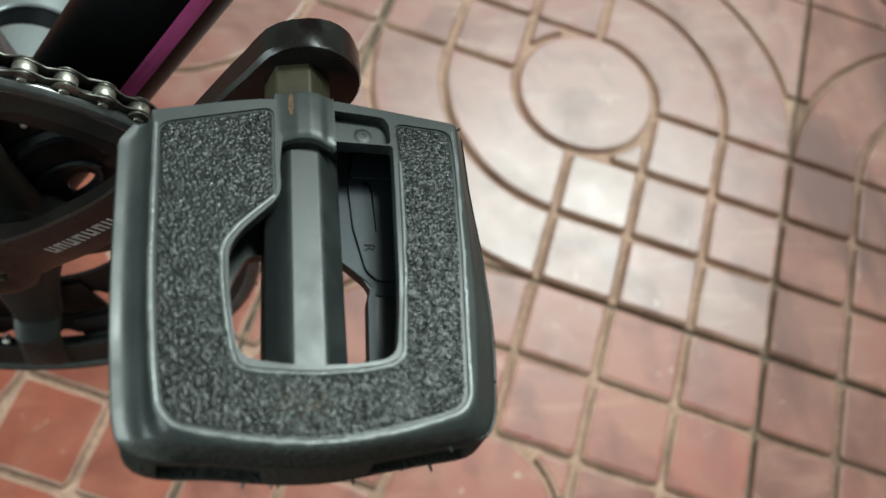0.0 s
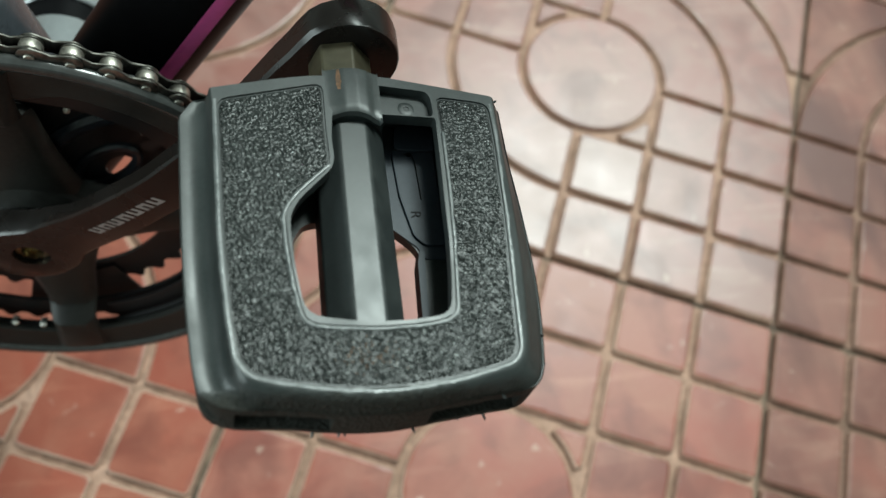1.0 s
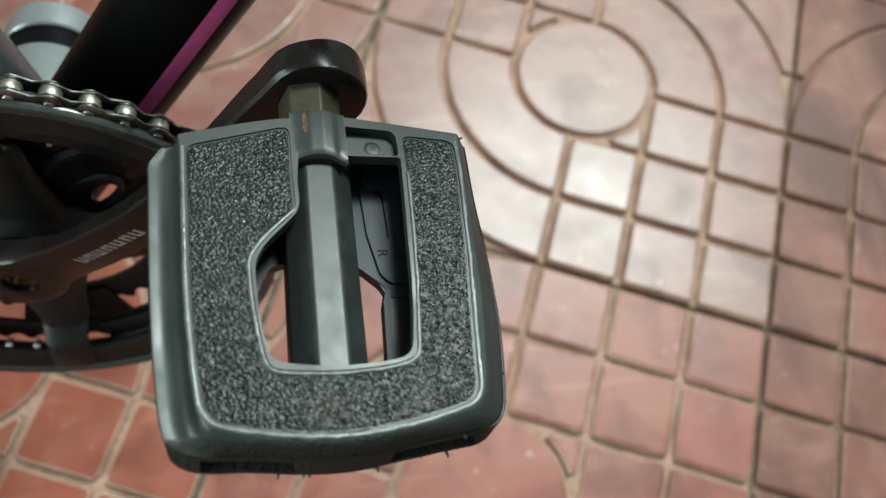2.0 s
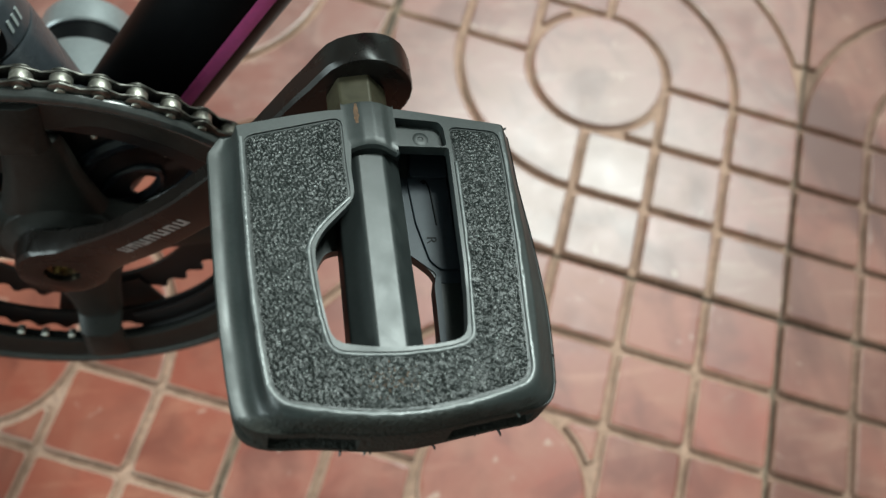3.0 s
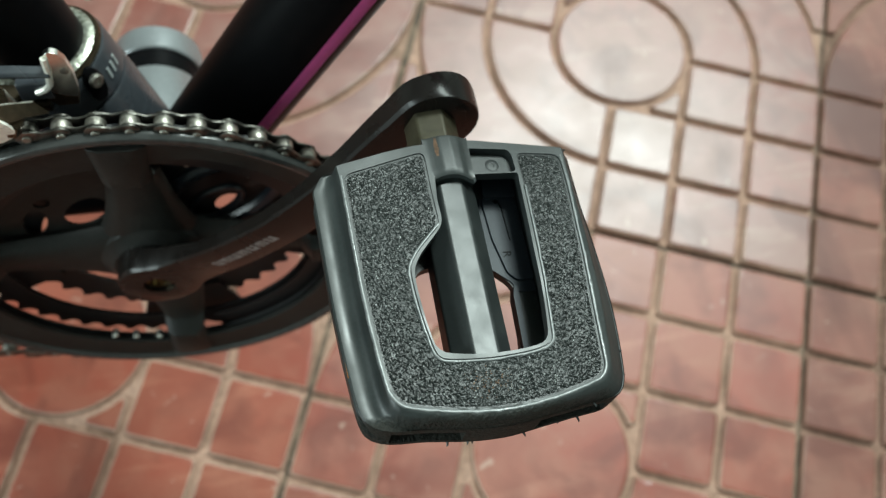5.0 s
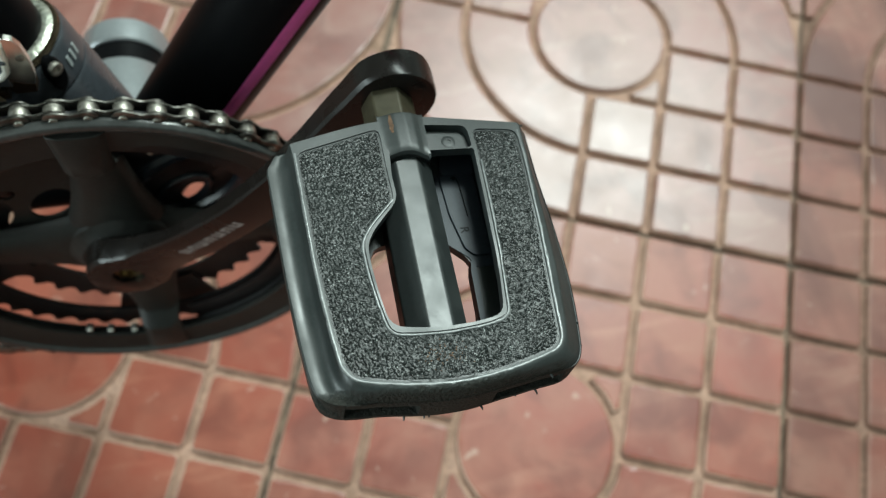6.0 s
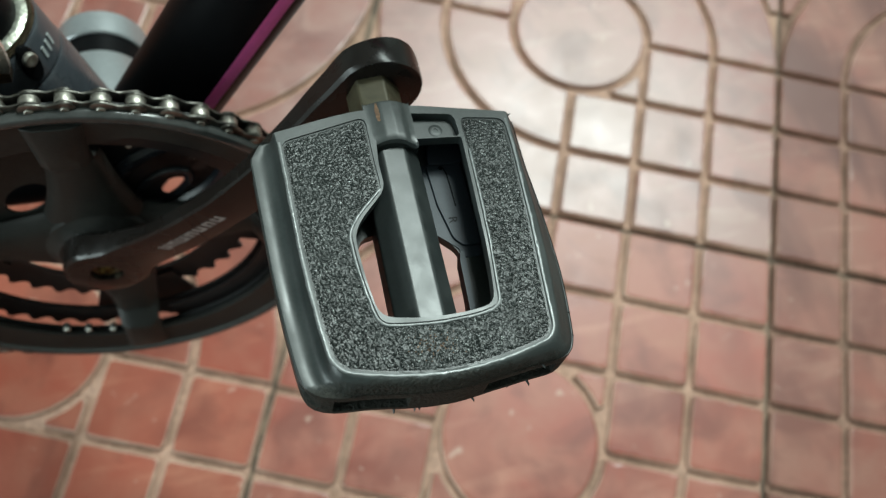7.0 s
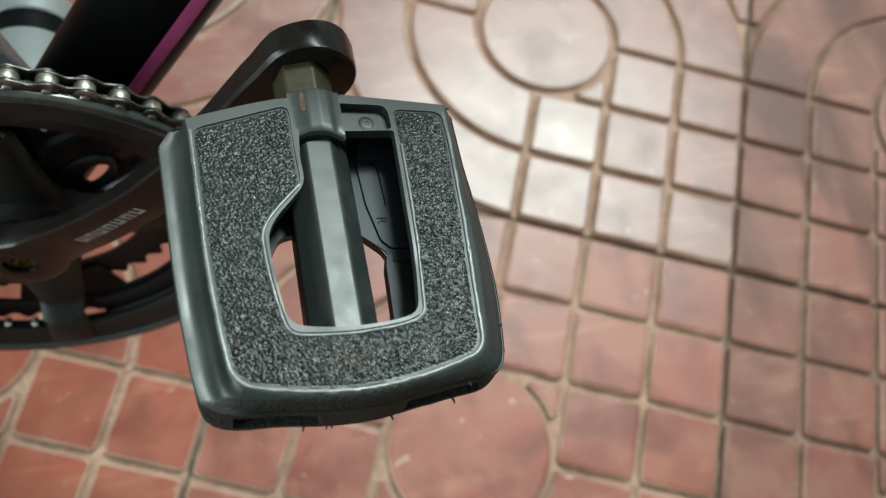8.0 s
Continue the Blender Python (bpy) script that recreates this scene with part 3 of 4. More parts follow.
# chain
def chain_points():
    """Pin places along the top run, round the large chainring and along the bottom run."""
    step = 2 * math.pi / N_BIG
    first = PHASE + step * 6
    pts = []
    k = 0
    a = first
    while a > radians(-126):
        r = float(np.interp(math.degrees(a), (-30, -8, 18), (104.8, 105.2, R_BIG)))
        pts.append((r * math.cos(a), 0.0, RING_V + r * math.sin(a)))
        a -= step
    top = []
    u0, v0 = pts[0][0], pts[0][2]
    for k in range(1, 16):
        top.append((u0 - PITCH_MM * k, -0.35 * k, v0 + 0.1 * k))
    u1, v1 = pts[-1][0], pts[-1][2]
    low = []
    for k in range(1, 13):
        low.append((u1 - 0.97 * PITCH_MM * k, -1.0 * k, v1 + 2.0 * k))
    return top[::-1] + pts + low


def link_mesh(outer):
    """The two waisted side plates of one link, waisted between its pins."""
    bm = bmesh.new()
    half, thick = (3.35, 1.0) if outer else (2.3, 0.9)
    for s in (-1, 1):
        pts = []
        for k in range(13):
            a = math.pi / 2 + math.pi * k / 12
            pts.append((4.1 * math.cos(a), 4.1 * math.sin(a)))
        pts += [(3.6, -3.3), (PITCH_MM / 2, -2.5), (PITCH_MM - 3.6, -3.2)]
        for k in range(13):
            a = -math.pi / 2 + math.pi * k / 12
            pts.append((PITCH_MM + 4.1 * math.cos(a), 4.1 * math.sin(a)))
        pts += [(PITCH_MM - 3.6, 3.2), (PITCH_MM / 2, 2.5), (3.6, 3.3)]
        o0 = s * half
        loft([[(x / 1000, -(o0 + d) / 1000, z / 1000) for x, z in [(px * f + PITCH_MM / 2 * (1 - f), pz * f) for px, pz in pts]] for d, f in ((-thick / 2, 0.94), (-thick / 2 + 0.2, 1.0), (thick / 2 - 0.2, 1.0), (thick / 2, 0.94))], bm=bm)
    me = bpy.data.meshes.new("outer_link" if outer else "inner_link")
    bmesh.ops.recalc_face_normals(bm, faces=bm.faces[:])
    bm.to_mesh(me)
    bm.free()
    me.materials.append(LINK)
    smooth(me)
    return me


pins = chain_points()
rollers = bmesh.new()
for u, o, v in pins:
    for prof in ([(-2.0, 0), (-2.0, 3.7), (-1.6, 3.9), (1.6, 3.9), (2.0, 3.7), (2.0, 0)], [(-4.6, 0), (-4.6, 1.5), (-4.3, 1.8), (4.3, 1.8), (4.6, 1.5), (4.6, 0)]):
        c_ = B(u, o, v)
        loft([[c_ + Vector((r / 1000 * math.cos(2 * math.pi * k / 14), -s / 1000, r / 1000 * math.sin(2 * math.pi * k / 14))) for k in range(14)] for s, r in prof], bm=rollers)
chain = part("chain", rollers, STEEL, bicycle, "oily steel roller chain")
links = (link_mesh(True), link_mesh(False))
for k, (p, q) in enumerate(zip(pins, pins[1:])):
    a, b = B(*p), B(*q)
    ob = new("outer_link" if k % 2 else "inner_link", links[0] if k % 2 else links[1])
    d = b - a
    ob.matrix_basis = Matrix.Translation(a) @ pose(0, 0, 0, 0, -math.degrees(math.atan2(d.z, d.x)), 0)
    ob.parent = chain

# pedal: forward, outward and height above its upper face, in millimetres
PED = B(125, 95, 141.5)
PED_M = Matrix.Translation(PED) @ pose(0, 0, 0, 0, 7.9, 0)


def P(x, y, z=0.0):
    return PED_M @ Vector((x / 1000, -y / 1000, z / 1000))


TOP_FACE = [(-35.3, -36.4), (-18.5, -41.3), (-8.8, -43.6), (10, -45.4), (30, -42.8), (43.6, -41), (43.0, -20), (42.8, -6), (42.2, 6), (41.4, 18), (40.4, 27), (39.2, 36), (38.2, 40.5), (35.4, 44), (26, 47), (16.9, 49), (8, 50.4), (0, 50.6), (-8, 50.1), (-16, 49), (-24.2, 47.2), (-28.2, 43.6), (-29.8, 38), (-31.4, 24), (-32.5, 10), (-33.1, -1), (-33.7, -14), (-34.3, -28)]
LEFT_EDGE = [(-33.2, -32.4), (-32.8, -21.7), (-32.3, -9), (-31.9, 3), (-31.2, 14.6), (-30.2, 25.7), (-29.2, 34.6), (-28.2, 41.2)]
END_EDGE = [(-25.4, 45.0), (-15.8, 47.1), (-7.9, 48.2), (0.1, 48.8), (8.4, 48.5), (17.3, 47.2), (26.5, 45.1), (34.6, 42.6)]
RIGHT_EDGE = [(36.8, 39.4), (37.2, 33.8), (38.0, 24.2), (39.2, 10.2), (40.1, -0.3), (40.8, -13.5), (41.5, -24.9), (41.6, -37.8)]
INNER_RIGHT = [(26.1, -39.0), (26.2, -26.1), (25.8, -14.7), (25.2, -1.7), (24.4, 10.8), (23.2, 22.6), (22.4, 30.4)]
INNER_END = [(17.6, 32.1), (12.2, 32.9), (3.4, 33.6), (-5, 33.4), (-13.2, 32.6)]
INNER_LEFT = [(-14.6, 26), (-16.1, 16.3), (-16.7, 8.5), (-16.9, 2.2), (-12.7, -4.1), (-5.0, -12.2), (-5.5, -24), (-5.6, -40.8)]
GRIP = LEFT_EDGE + END_EDGE + RIGHT_EDGE + INNER_RIGHT + INNER_END + INNER_LEFT
WINDOW = [(-3.4, -31), (-4.2, -22), (-3.8, -12.6), (-12.9, -2.2), (-15.8, 3), (-15.7, 9.6), (-14.9, 19.2), (-13.2, 30.6), (-3, 32), (3.7, 32.3), (12.4, 31.8), (21.3, 30.2), (22.8, 18.6), (23.6, 8.6), (24, -1.8), (24.6, -14.8), (25.2, -31)]


def flat(pts, z):
    return [P(x, y, z) for x, y in pts]


def ccw(pts):
    area = sum(a[0] * b[1] - b[0] * a[1] for a, b in zip(pts, pts[1:] + pts[:1]))
    return pts if area > 0 else pts[::-1]


def step(v, lo, hi):
    t = min(1.0, max(0.0, (v - lo) / (hi - lo)))
    return t * t * (3 - 2 * t)


def thinned(pts, least):
    """The closed outline without points that lie closer than least to the one before."""
    row = []
    for p in pts:
        if not row or math.dist(p, row[-1]) > least:
            row.append(p)
    return row if math.dist(row[0], row[-1]) > least else row[:-1]


grip_pts = thinned(ccw(rounded(GRIP, 3.0, 3)), 0.5)
top_face = ccw(rounded(TOP_FACE, [0.8, 3, 3, 4, 3, 1.2] + [3] * 6 + [3, 4] + [3] * 6 + [5, 5] + [3] * 6, 3))


def skirt(front, rear, end, z, inset=0.0):
    """The face's outline lower down: its long sides flared by front and rear, its outer end pushed out by end."""
    row = []
    for x, y in offset(top_face, inset):
        x -= front * step(-x, 17, 28) * step(y, -43.5, -29)
        x += rear * step(x, 28, 37) * (0.55 + 0.45 * step(y, -36, 34))
        row.append((x, y + end * step(y, 34, 46) * (1.0 + 0.6 * step(abs(x - 3), 14, 34))))
    return flat(row, z)


def pedal_plastic():
    """Satin black plastic, scraped matt and dirty towards the pedal's outer end, with a ragged border."""
    mat = PLASTIC.copy()
    mat.name = "scraped_pedal_plastic"
    nt = mat.node_tree
    bsdf, link = nt.nodes["Principled BSDF"], nt.links.new
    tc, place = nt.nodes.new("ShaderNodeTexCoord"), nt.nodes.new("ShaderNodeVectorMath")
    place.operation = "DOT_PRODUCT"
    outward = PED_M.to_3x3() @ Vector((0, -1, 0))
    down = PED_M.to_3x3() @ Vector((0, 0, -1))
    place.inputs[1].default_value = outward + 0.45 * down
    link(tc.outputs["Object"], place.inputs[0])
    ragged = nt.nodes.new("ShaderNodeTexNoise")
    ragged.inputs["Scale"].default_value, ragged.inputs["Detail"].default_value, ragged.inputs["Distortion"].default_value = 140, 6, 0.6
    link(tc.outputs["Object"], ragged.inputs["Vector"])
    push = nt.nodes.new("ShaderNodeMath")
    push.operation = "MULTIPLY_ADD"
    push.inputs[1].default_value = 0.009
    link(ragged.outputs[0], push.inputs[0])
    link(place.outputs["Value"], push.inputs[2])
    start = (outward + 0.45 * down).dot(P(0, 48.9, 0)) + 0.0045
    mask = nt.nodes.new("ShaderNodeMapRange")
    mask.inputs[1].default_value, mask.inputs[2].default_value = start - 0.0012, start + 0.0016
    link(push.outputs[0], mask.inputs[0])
    grime = nt.nodes.new("ShaderNodeTexNoise")
    grime.inputs["Scale"].default_value, grime.inputs["Detail"].default_value = 900, 7
    link(tc.outputs["Object"], grime.inputs["Vector"])

    def blend(socket, value, other):
        n = nt.nodes.new("ShaderNodeMix")
        n.data_type = value
        link(mask.outputs[0], n.inputs[0])
        first, second, result = (6, 7, 2) if value == "RGBA" else (2, 3, 0)
        link(bsdf.inputs[socket].links[0].from_socket, n.inputs[first])
        if isinstance(other, (tuple, float)):
            n.inputs[second].default_value = other
        else:
            link(other, n.inputs[second])
        link(n.outputs[result], bsdf.inputs[socket])

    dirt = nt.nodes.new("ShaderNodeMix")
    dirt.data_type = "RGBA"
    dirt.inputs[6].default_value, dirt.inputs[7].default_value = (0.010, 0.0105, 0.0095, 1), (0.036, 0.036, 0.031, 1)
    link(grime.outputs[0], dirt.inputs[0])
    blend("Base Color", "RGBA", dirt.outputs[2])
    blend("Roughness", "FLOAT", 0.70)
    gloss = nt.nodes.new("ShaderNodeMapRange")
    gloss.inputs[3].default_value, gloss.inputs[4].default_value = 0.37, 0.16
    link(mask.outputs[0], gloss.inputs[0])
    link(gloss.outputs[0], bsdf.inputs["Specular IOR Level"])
    old = bsdf.inputs["Normal"].links[0].from_node
    rough = nt.nodes.new("ShaderNodeBump")
    rough.inputs["Distance"].default_value = 0.0012
    link(mask.outputs[0], rough.inputs["Strength"])
    link(grime.outputs[0], rough.inputs["Height"])
    link(old.outputs[0], rough.inputs["Normal"])
    link(rough.outputs[0], bsdf.inputs["Normal"])
    return mat


body = loft([skirt(*row) for row in (
    (0, 0, 0, 0.5, 0.35), (0.1, 0.4, 0.3, 0.1), (0.5, 1.6, 1.0, -1.3), (1.0, 3.1, 1.4, -2.6), (1.5, 4.6, 1.7, -3.9), (2.5, 5.7, 1.9, -5.0), (4.2, 6.2, 2.0, -5.7),
    (6.2, 6.4, 2.0, -5.7), (7.9, 6.5, 2.1, -5.2), (8.3, 6.7, 2.1, -5.7), (8.1, 6.7, 2.2, -6.8), (6.4, 6.6, 2.2, -7.8), (6.4, 6.5, 2.3, -12.4), (7.5, 6.5, 2.3, -13.2), (7.5, 6.4, 2.3, -16.4), (6.5, 5.4, 1.7, -17.6))])
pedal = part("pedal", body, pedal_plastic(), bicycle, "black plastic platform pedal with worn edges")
window = ccw(rounded(WINDOW, [1, 2, 3.5, 2.5, 4, 2, 2, 4.5, 3, 3, 3, 4, 3, 2, 2, 2, 1], 4))
lower = ccw(rounded([(-7, -5), (-11, -4), (-14, 2), (-16, 10), (-14, 29), (-8, 31), (12, 31), (17.2, 28), (18.2, 20), (19.4, 10), (20.0, 5.2), (18.8, 2), (13.6, -3), (9, -7)], 2.5, 3))
inner_hollow = ccw(rounded([(-5.5, -31), (-17.5, 2), (-15, 32), (23, 32), (26.5, 30), (28.5, -40), (12, -40), (12, -31)], 1.5, 3))
slots = []
for x0, x1 in ((-28.5, -7), (16, 38.5)):
    slots.append(loft([[P(x, y, z) for x, z in ((x0, -8.0), (x1, -8.0), (x1, -14.8), (x0, -14.8))] for y in (34, 64)]))
recess = ccw(rounded([(9, -41.6), (23.4, -40.6), (24.6, -38.6), (24.8, -31.4), (9, -31.4)], 1.6, 3))
cut(pedal,
    loft([flat(offset(grip_pts, -0.12), 6), flat(offset(grip_pts, -0.12), 0.0)]),
    loft([flat(window, 6), flat(window, -4)]),
    loft([flat(inner_hollow, -3.2), flat(inner_hollow, -14.6)]),
    loft([flat(lower, -13), flat(lower, -40)]),
    loft([flat(recess, 5), flat(recess, -2.5)]),
    *slots)
bevel(pedal, 0.0004, 2, 40)


def grit_mesh():
    """Coarse grit: a fine grid over the pad with a rough height."""
    rnd = random.Random(4)
    pts = offset(grip_pts, 0.75)

    def inside(x, y):
        hit = False
        for (x0, y0), (x1, y1) in zip(pts, pts[1:] + pts[:1]):
            if (y0 > y) != (y1 > y) and x < (x1 - x0) * (y - y0) / (y1 - y0) + x0:
                hit = not hit
        return hit

    bm = bmesh.new()
    step, made = 0.27, {}
    nx, ny = int(76 / step), int(92 / step)
    keep = {(i, j) for i in range(nx) for j in range(ny) if inside(-34 + i * step, -42 + j * step)}
    for i, j in keep:
        x, y = -34 + i * step + rnd.uniform(-0.1, 0.1), -42 + j * step + rnd.uniform(-0.1, 0.1)
        h = noise.noise((x * 1.9 + y * 0.6, y * 1.35 - x * 0.6, 0)) * 0.36 + noise.noise((x * 2.5 - y * 1.0, y * 2.1 + x * 0.9, 5)) * 0.18 + rnd.uniform(-0.035, 0.045)
        made[i, j] = bm.verts.new(P(x, y, 0.24 + h))
    for i, j in keep:
        q = [(i, j), (i, j + 1), (i + 1, j + 1), (i + 1, j)]
        if all(c_ in made for c_ in q):
            bm.faces.new([made[c_] for c_ in q])
    bmesh.ops.recalc_face_normals(bm, faces=bm.faces[:])
    return bm


base_pts = offset(grip_pts, 0.35)
part("grip_base", loft([flat(base_pts, -0.3), flat(base_pts, 0.06)]), GRIT, pedal)
part("grip_tape", grit_mesh(), GRIT, pedal, "coarse black grip tape", soft=60)


def grain_mesh(count, seed, middle=None):
    """Small grains standing out of the grip tape, used for added glints and for rust."""
    rnd_ = random.Random(seed)
    pts = offset(grip_pts, 1.1)
    bm = bmesh.new()
    made = 0
    while made < count:
        x, y = (rnd_.uniform(-33, 41), rnd_.uniform(-40, 48)) if middle is None else (rnd_.gauss(middle[0], 3.4), rnd_.gauss(middle[1], 2.2))
        hit = False
        for (x0, y0), (x1, y1) in zip(pts, pts[1:] + pts[:1]):
            if (y0 > y) != (y1 > y) and x < (x1 - x0) * (y - y0) / (y1 - y0) + x0:
                hit = not hit
        if not hit:
            continue
        made += 1
        size, a = rnd_.uniform(0.10, 0.30), rnd_.uniform(0, 6.28)
        base = [bm.verts.new(P(x + size * math.cos(a + k * 2.09), y + size * math.sin(a + k * 2.09), 0.28 + rnd_.uniform(0, 0.14))) for k in range(3)]
        tip = bm.verts.new(P(x + rnd_.uniform(-0.15, 0.15), y + rnd_.uniform(-0.15, 0.15), 0.34 + size))
        for k in range(3):
            bm.faces.new((base[k], base[(k + 1) % 3], tip))
    bmesh.ops.recalc_face_normals(bm, faces=bm.faces[:])
    return bm


# These pale grains stand in for highlights on the black grit.
part("loose_grit", grain_mesh(800, 9), GLINT, pedal, "pale grains added as glints on the grip tape", soft=5)
part("rusty_grit", grain_mesh(90, 12, (0.5, 40.5)), RUST, pedal, "rust-brown grains", soft=5)


def rim_bead(pts, out, width, height):
    """A low worn bead beside an edge of the grip tape, fading in and out at its ends."""
    line = rounded(pts, [0] + [3.0] * (len(pts) - 2) + [0], 4)
    mids, rows_ = [Vector(p) for p in line], []
    for i, p in enumerate(mids):
        d = (mids[min(i + 1, len(mids) - 1)] - mids[max(i - 1, 0)]).normalized()
        n_ = Vector((d.y, -d.x)) * out
        f = 1.0 - 0.25 * noise.noise((p.x * 0.35, p.y * 0.35, 2)) - 0.15 * noise.noise((p.x * 1.3, p.y * 1.3, 9))
        w, h = width * f, height * (0.8 + 0.2 * f)
        rows_.append([P(*(p + n_ * a), z) for a, z in ((0.12, -0.2), (0.14, h * 0.8), (0.3, h), (0.75 * w, h), (0.95 * w, h - 0.12), (w, -0.2))])
    return loft(rows_)


part("grip_rim", rim_bead(LEFT_EDGE + END_EDGE + RIGHT_EDGE, -1, 1.3, 0.55), RIM, pedal, "scuffed pale rim round the grip tape")
part("window_rim", rim_bead(INNER_RIGHT[1:] + INNER_END + INNER_LEFT[:-2], 1, 1.05, 0.55), RIM, pedal, "scuffed pale rim round the window")


def bar(x, y0, y1, z, r, n=8, phase=0.0):
    """A prism along the pedal axle."""
    return loft([[P(x + r * math.cos(2 * math.pi * k / n + phase), y, z + r * math.sin(2 * math.pi * k / n + phase)) for k in range(n)] for y in (y0, y1)])


spindle = part("spindle_tube", bar(2.2, -44, 33, -11.6, 10.4, 8, math.pi / 8), HOUSING, pedal, "eight-sided black plastic spindle housing")
bevel(spindle, 0.0009, 2, 30)


def collar_height(x):
    """The faceted hump over the inner end of the axle, across its width."""
    return float(np.interp(x, (-7.6, -6.2, -4.8, -2.0, 1.6, 4.2, 6.0, 8.0), (0.47, 0.55, 0.85, 1.65, 2.0, 1.6, 0.85, 0.47)))


def collar_mesh():
    """A broad rounded hump over the inner end of the axle."""
    loops = []
    xs = [-7.6 + 15.6 * k / 30 for k in range(31)]
    for y, lift in ((-46.9, -2.2), (-46.7, -0.7), (-46.1, -0.1), (-45.2, 0.0), (-33.4, 0.0), (-31.8, -0.2), (-30.8, -0.7), (-30.3, -2.0)):
        loops.append([P(2.2 + x, y + 0.035 * x * x * (1 if y > -33 else 0.3), collar_height(x) + (lift if x > -7.5 and x < 7.9 else 0)) for x in xs] + [P(2.2 + 7.4, y, -3), P(2.2 - 7, y, -3)])
    return loft(loops)


collar = part("spindle_collar", collar_mesh(), PLASTIC, pedal, "rounded collar with rusty scuffs")
part("recess_screw", loft([[P(18 + r * math.cos(2 * math.pi * k / 16), -36.2 + r * math.sin(2 * math.pi * k / 16), z) for k in range(16)] for r, z in ((2.6, -3.4), (2.4, -2.45), (1.6, -2.2), (0.8, -2.25), (0.55, -3.0))]), PLASTIC, pedal)


def scuff_mesh():
    """A thin ragged rust mark lying on the collar."""
    rows_ = []
    for j in range(9):
        y = -45.6 + 7.4 * j / 8
        w = 0.95 * (0.5 + 0.5 * abs(noise.noise((j * 0.9, 2, 0)))) * (1.2 - 0.5 * abs(j - 4) / 4)
        a0 = -3.4 + 0.3 * noise.noise((j * 1.3, 7, 0))
        rows_.append([P(2.2 + a, y, collar_height(a) + 0.05) for a in (a0 - w, a0, a0 + w)])
    bm = bmesh.new()
    grid = [[bm.verts.new(p) for p in row] for row in rows_]
    for a, b in zip(grid, grid[1:]):
        for k in range(2):
            bm.faces.new((a[k], a[k + 1], b[k + 1], b[k]))
    bmesh.ops.solidify(bm, geom=bm.faces[:], thickness=0.00006)
    return bm


part("rust_scuff", scuff_mesh(), RUST, pedal, "rusty scuff")
for x, y, z, tx, ty, tz in ((-5, 52.6, -16.6, -0.1, 1, -0.3), (-3.6, 52.4, -16.8, 0.3, 1, -0.5), (24, 49.8, -16.4, 0.2, 1, 0), (45.2, -41.6, -2.6, 1, -0.6, 0.3), (44.6, 40.4, -6.0, 1, 0.4, 0.1), (45.4, 33, -5.4, 1, 0.2, 0), (-33, 47.6, -6.0, -0.8, 0.7, 0.1), (33, 49, -6, 0.3, 1, 0.2), (-27, 49.4, -17, -0.2, 1, -0.4), (-11, 52.4, -17.2, -0.3, 1, -0.2), (13, 52.2, -17, 0.4, 1, -0.2), (31, 49.8, -16.6, 0.3, 1, -0.3), (39, 47.2, -8, 0.6, 1, 0.2), (44.8, 20, -5.6, 1, 0.1, 0.3), (-29, 47.4, -5.4, -0.3, 1, 0.3)):
    p0, d = Vector((x, y, z)), Vector((tx, ty, tz)).normalized()
    part("burr", sweep([P(*(p0 - d * 1.3)), P(*(p0 + d * 0.3 + Vector((0.2, 0.1, 0.1)))), P(*(p0 + d * (0.9 if z > -10 else 0.4 + 0.035 * abs(x % 17))))], [0.0005, 0.0003, 0.0001], 5), PLASTIC, pedal)
nut = part("axle_nut", bar(2.2, -64, -44, -11.6, 9.4, 6, 0.25), NUT, pedal, "greasy olive-grey hexagonal axle")
bevel(nut, 0.0008, 2, 30)
part("reflector", loft([[P(x - d, y, z) for x, y, z in ((-39.6, 0, -8.2), (-37.5, 31, -8.2), (-37.5, 31, -12.0), (-39.6, 0, -12.0))] for d in (-3.0, 0.55)]), AMBER, pedal, "amber reflector")
part("letter_panel", loft([flat(ccw(rounded([(11, -30.6), (28, -30.6), (28, 6), (21, 6), (19.6, 2.4), (14, -2.6), (9, -7)], 1.0, 3)), z) for z in (-15.0, -14.2)]), SMOOTH, pedal, "smooth inner plate")
tongue = part("panel_tongue", loft([flat(ccw(rounded([(15.4, -31), (27.8, -31), (27.4, 2.0), (21.4, 2.0), (18.6, -1.0), (16.0, -14), (15.4, -26)], 1.2, 3)), z) for z in (-14.4, -13.4)]), SMOOTH, pedal)
bevel(tongue, 0.0004, 2, 30)
upper_plate = part("panel_cover", loft([flat(ccw(rounded([(17.2, -39.2), (28.4, -39.2), (28.0, -29.8), (15.6, -29.6)], 1.8, 3)), z) for z in (-14.2, -12.4)]), SMOOTH, pedal)
bevel(upper_plate, 0.0006, 2, 30)
part("inner_wall", loft([flat(ccw([(18.6, 8), (19.4, 4.5), (20.8, 4.5), (20.0, 16), (19.4, 30), (17.6, 30)]), z) for z in (-17.4, -12.6)]), SMOOTH, pedal)
part("panel_seam", sweep([P(x, y, -13.36) for x, y in ((19.2, -28.8), (21.2, -28.4), (21.8, -26), (22.0, -20), (22.2, -13.0))], 0.00024, 6), PAINT, pedal)
part("seam_pin", lathe([(0, 0), (0, 0.75), (0.3, 0.75), (0.4, 0.4), (0.4, 0)], P(20.4, -28.6, -13.5), PED_M.to_3x3() @ Vector((0, 0, 1)), 12), PAINT, pedal)
mark = bpy.data.curves.new("letter", "FONT")
mark.body, mark.size, mark.extrude, mark.align_x, mark.align_y = "R", 0.0042, 0.0001, "CENTER", "CENTER"
letter_tmp = new("letter", mark)
bpy.context.view_layer.update()
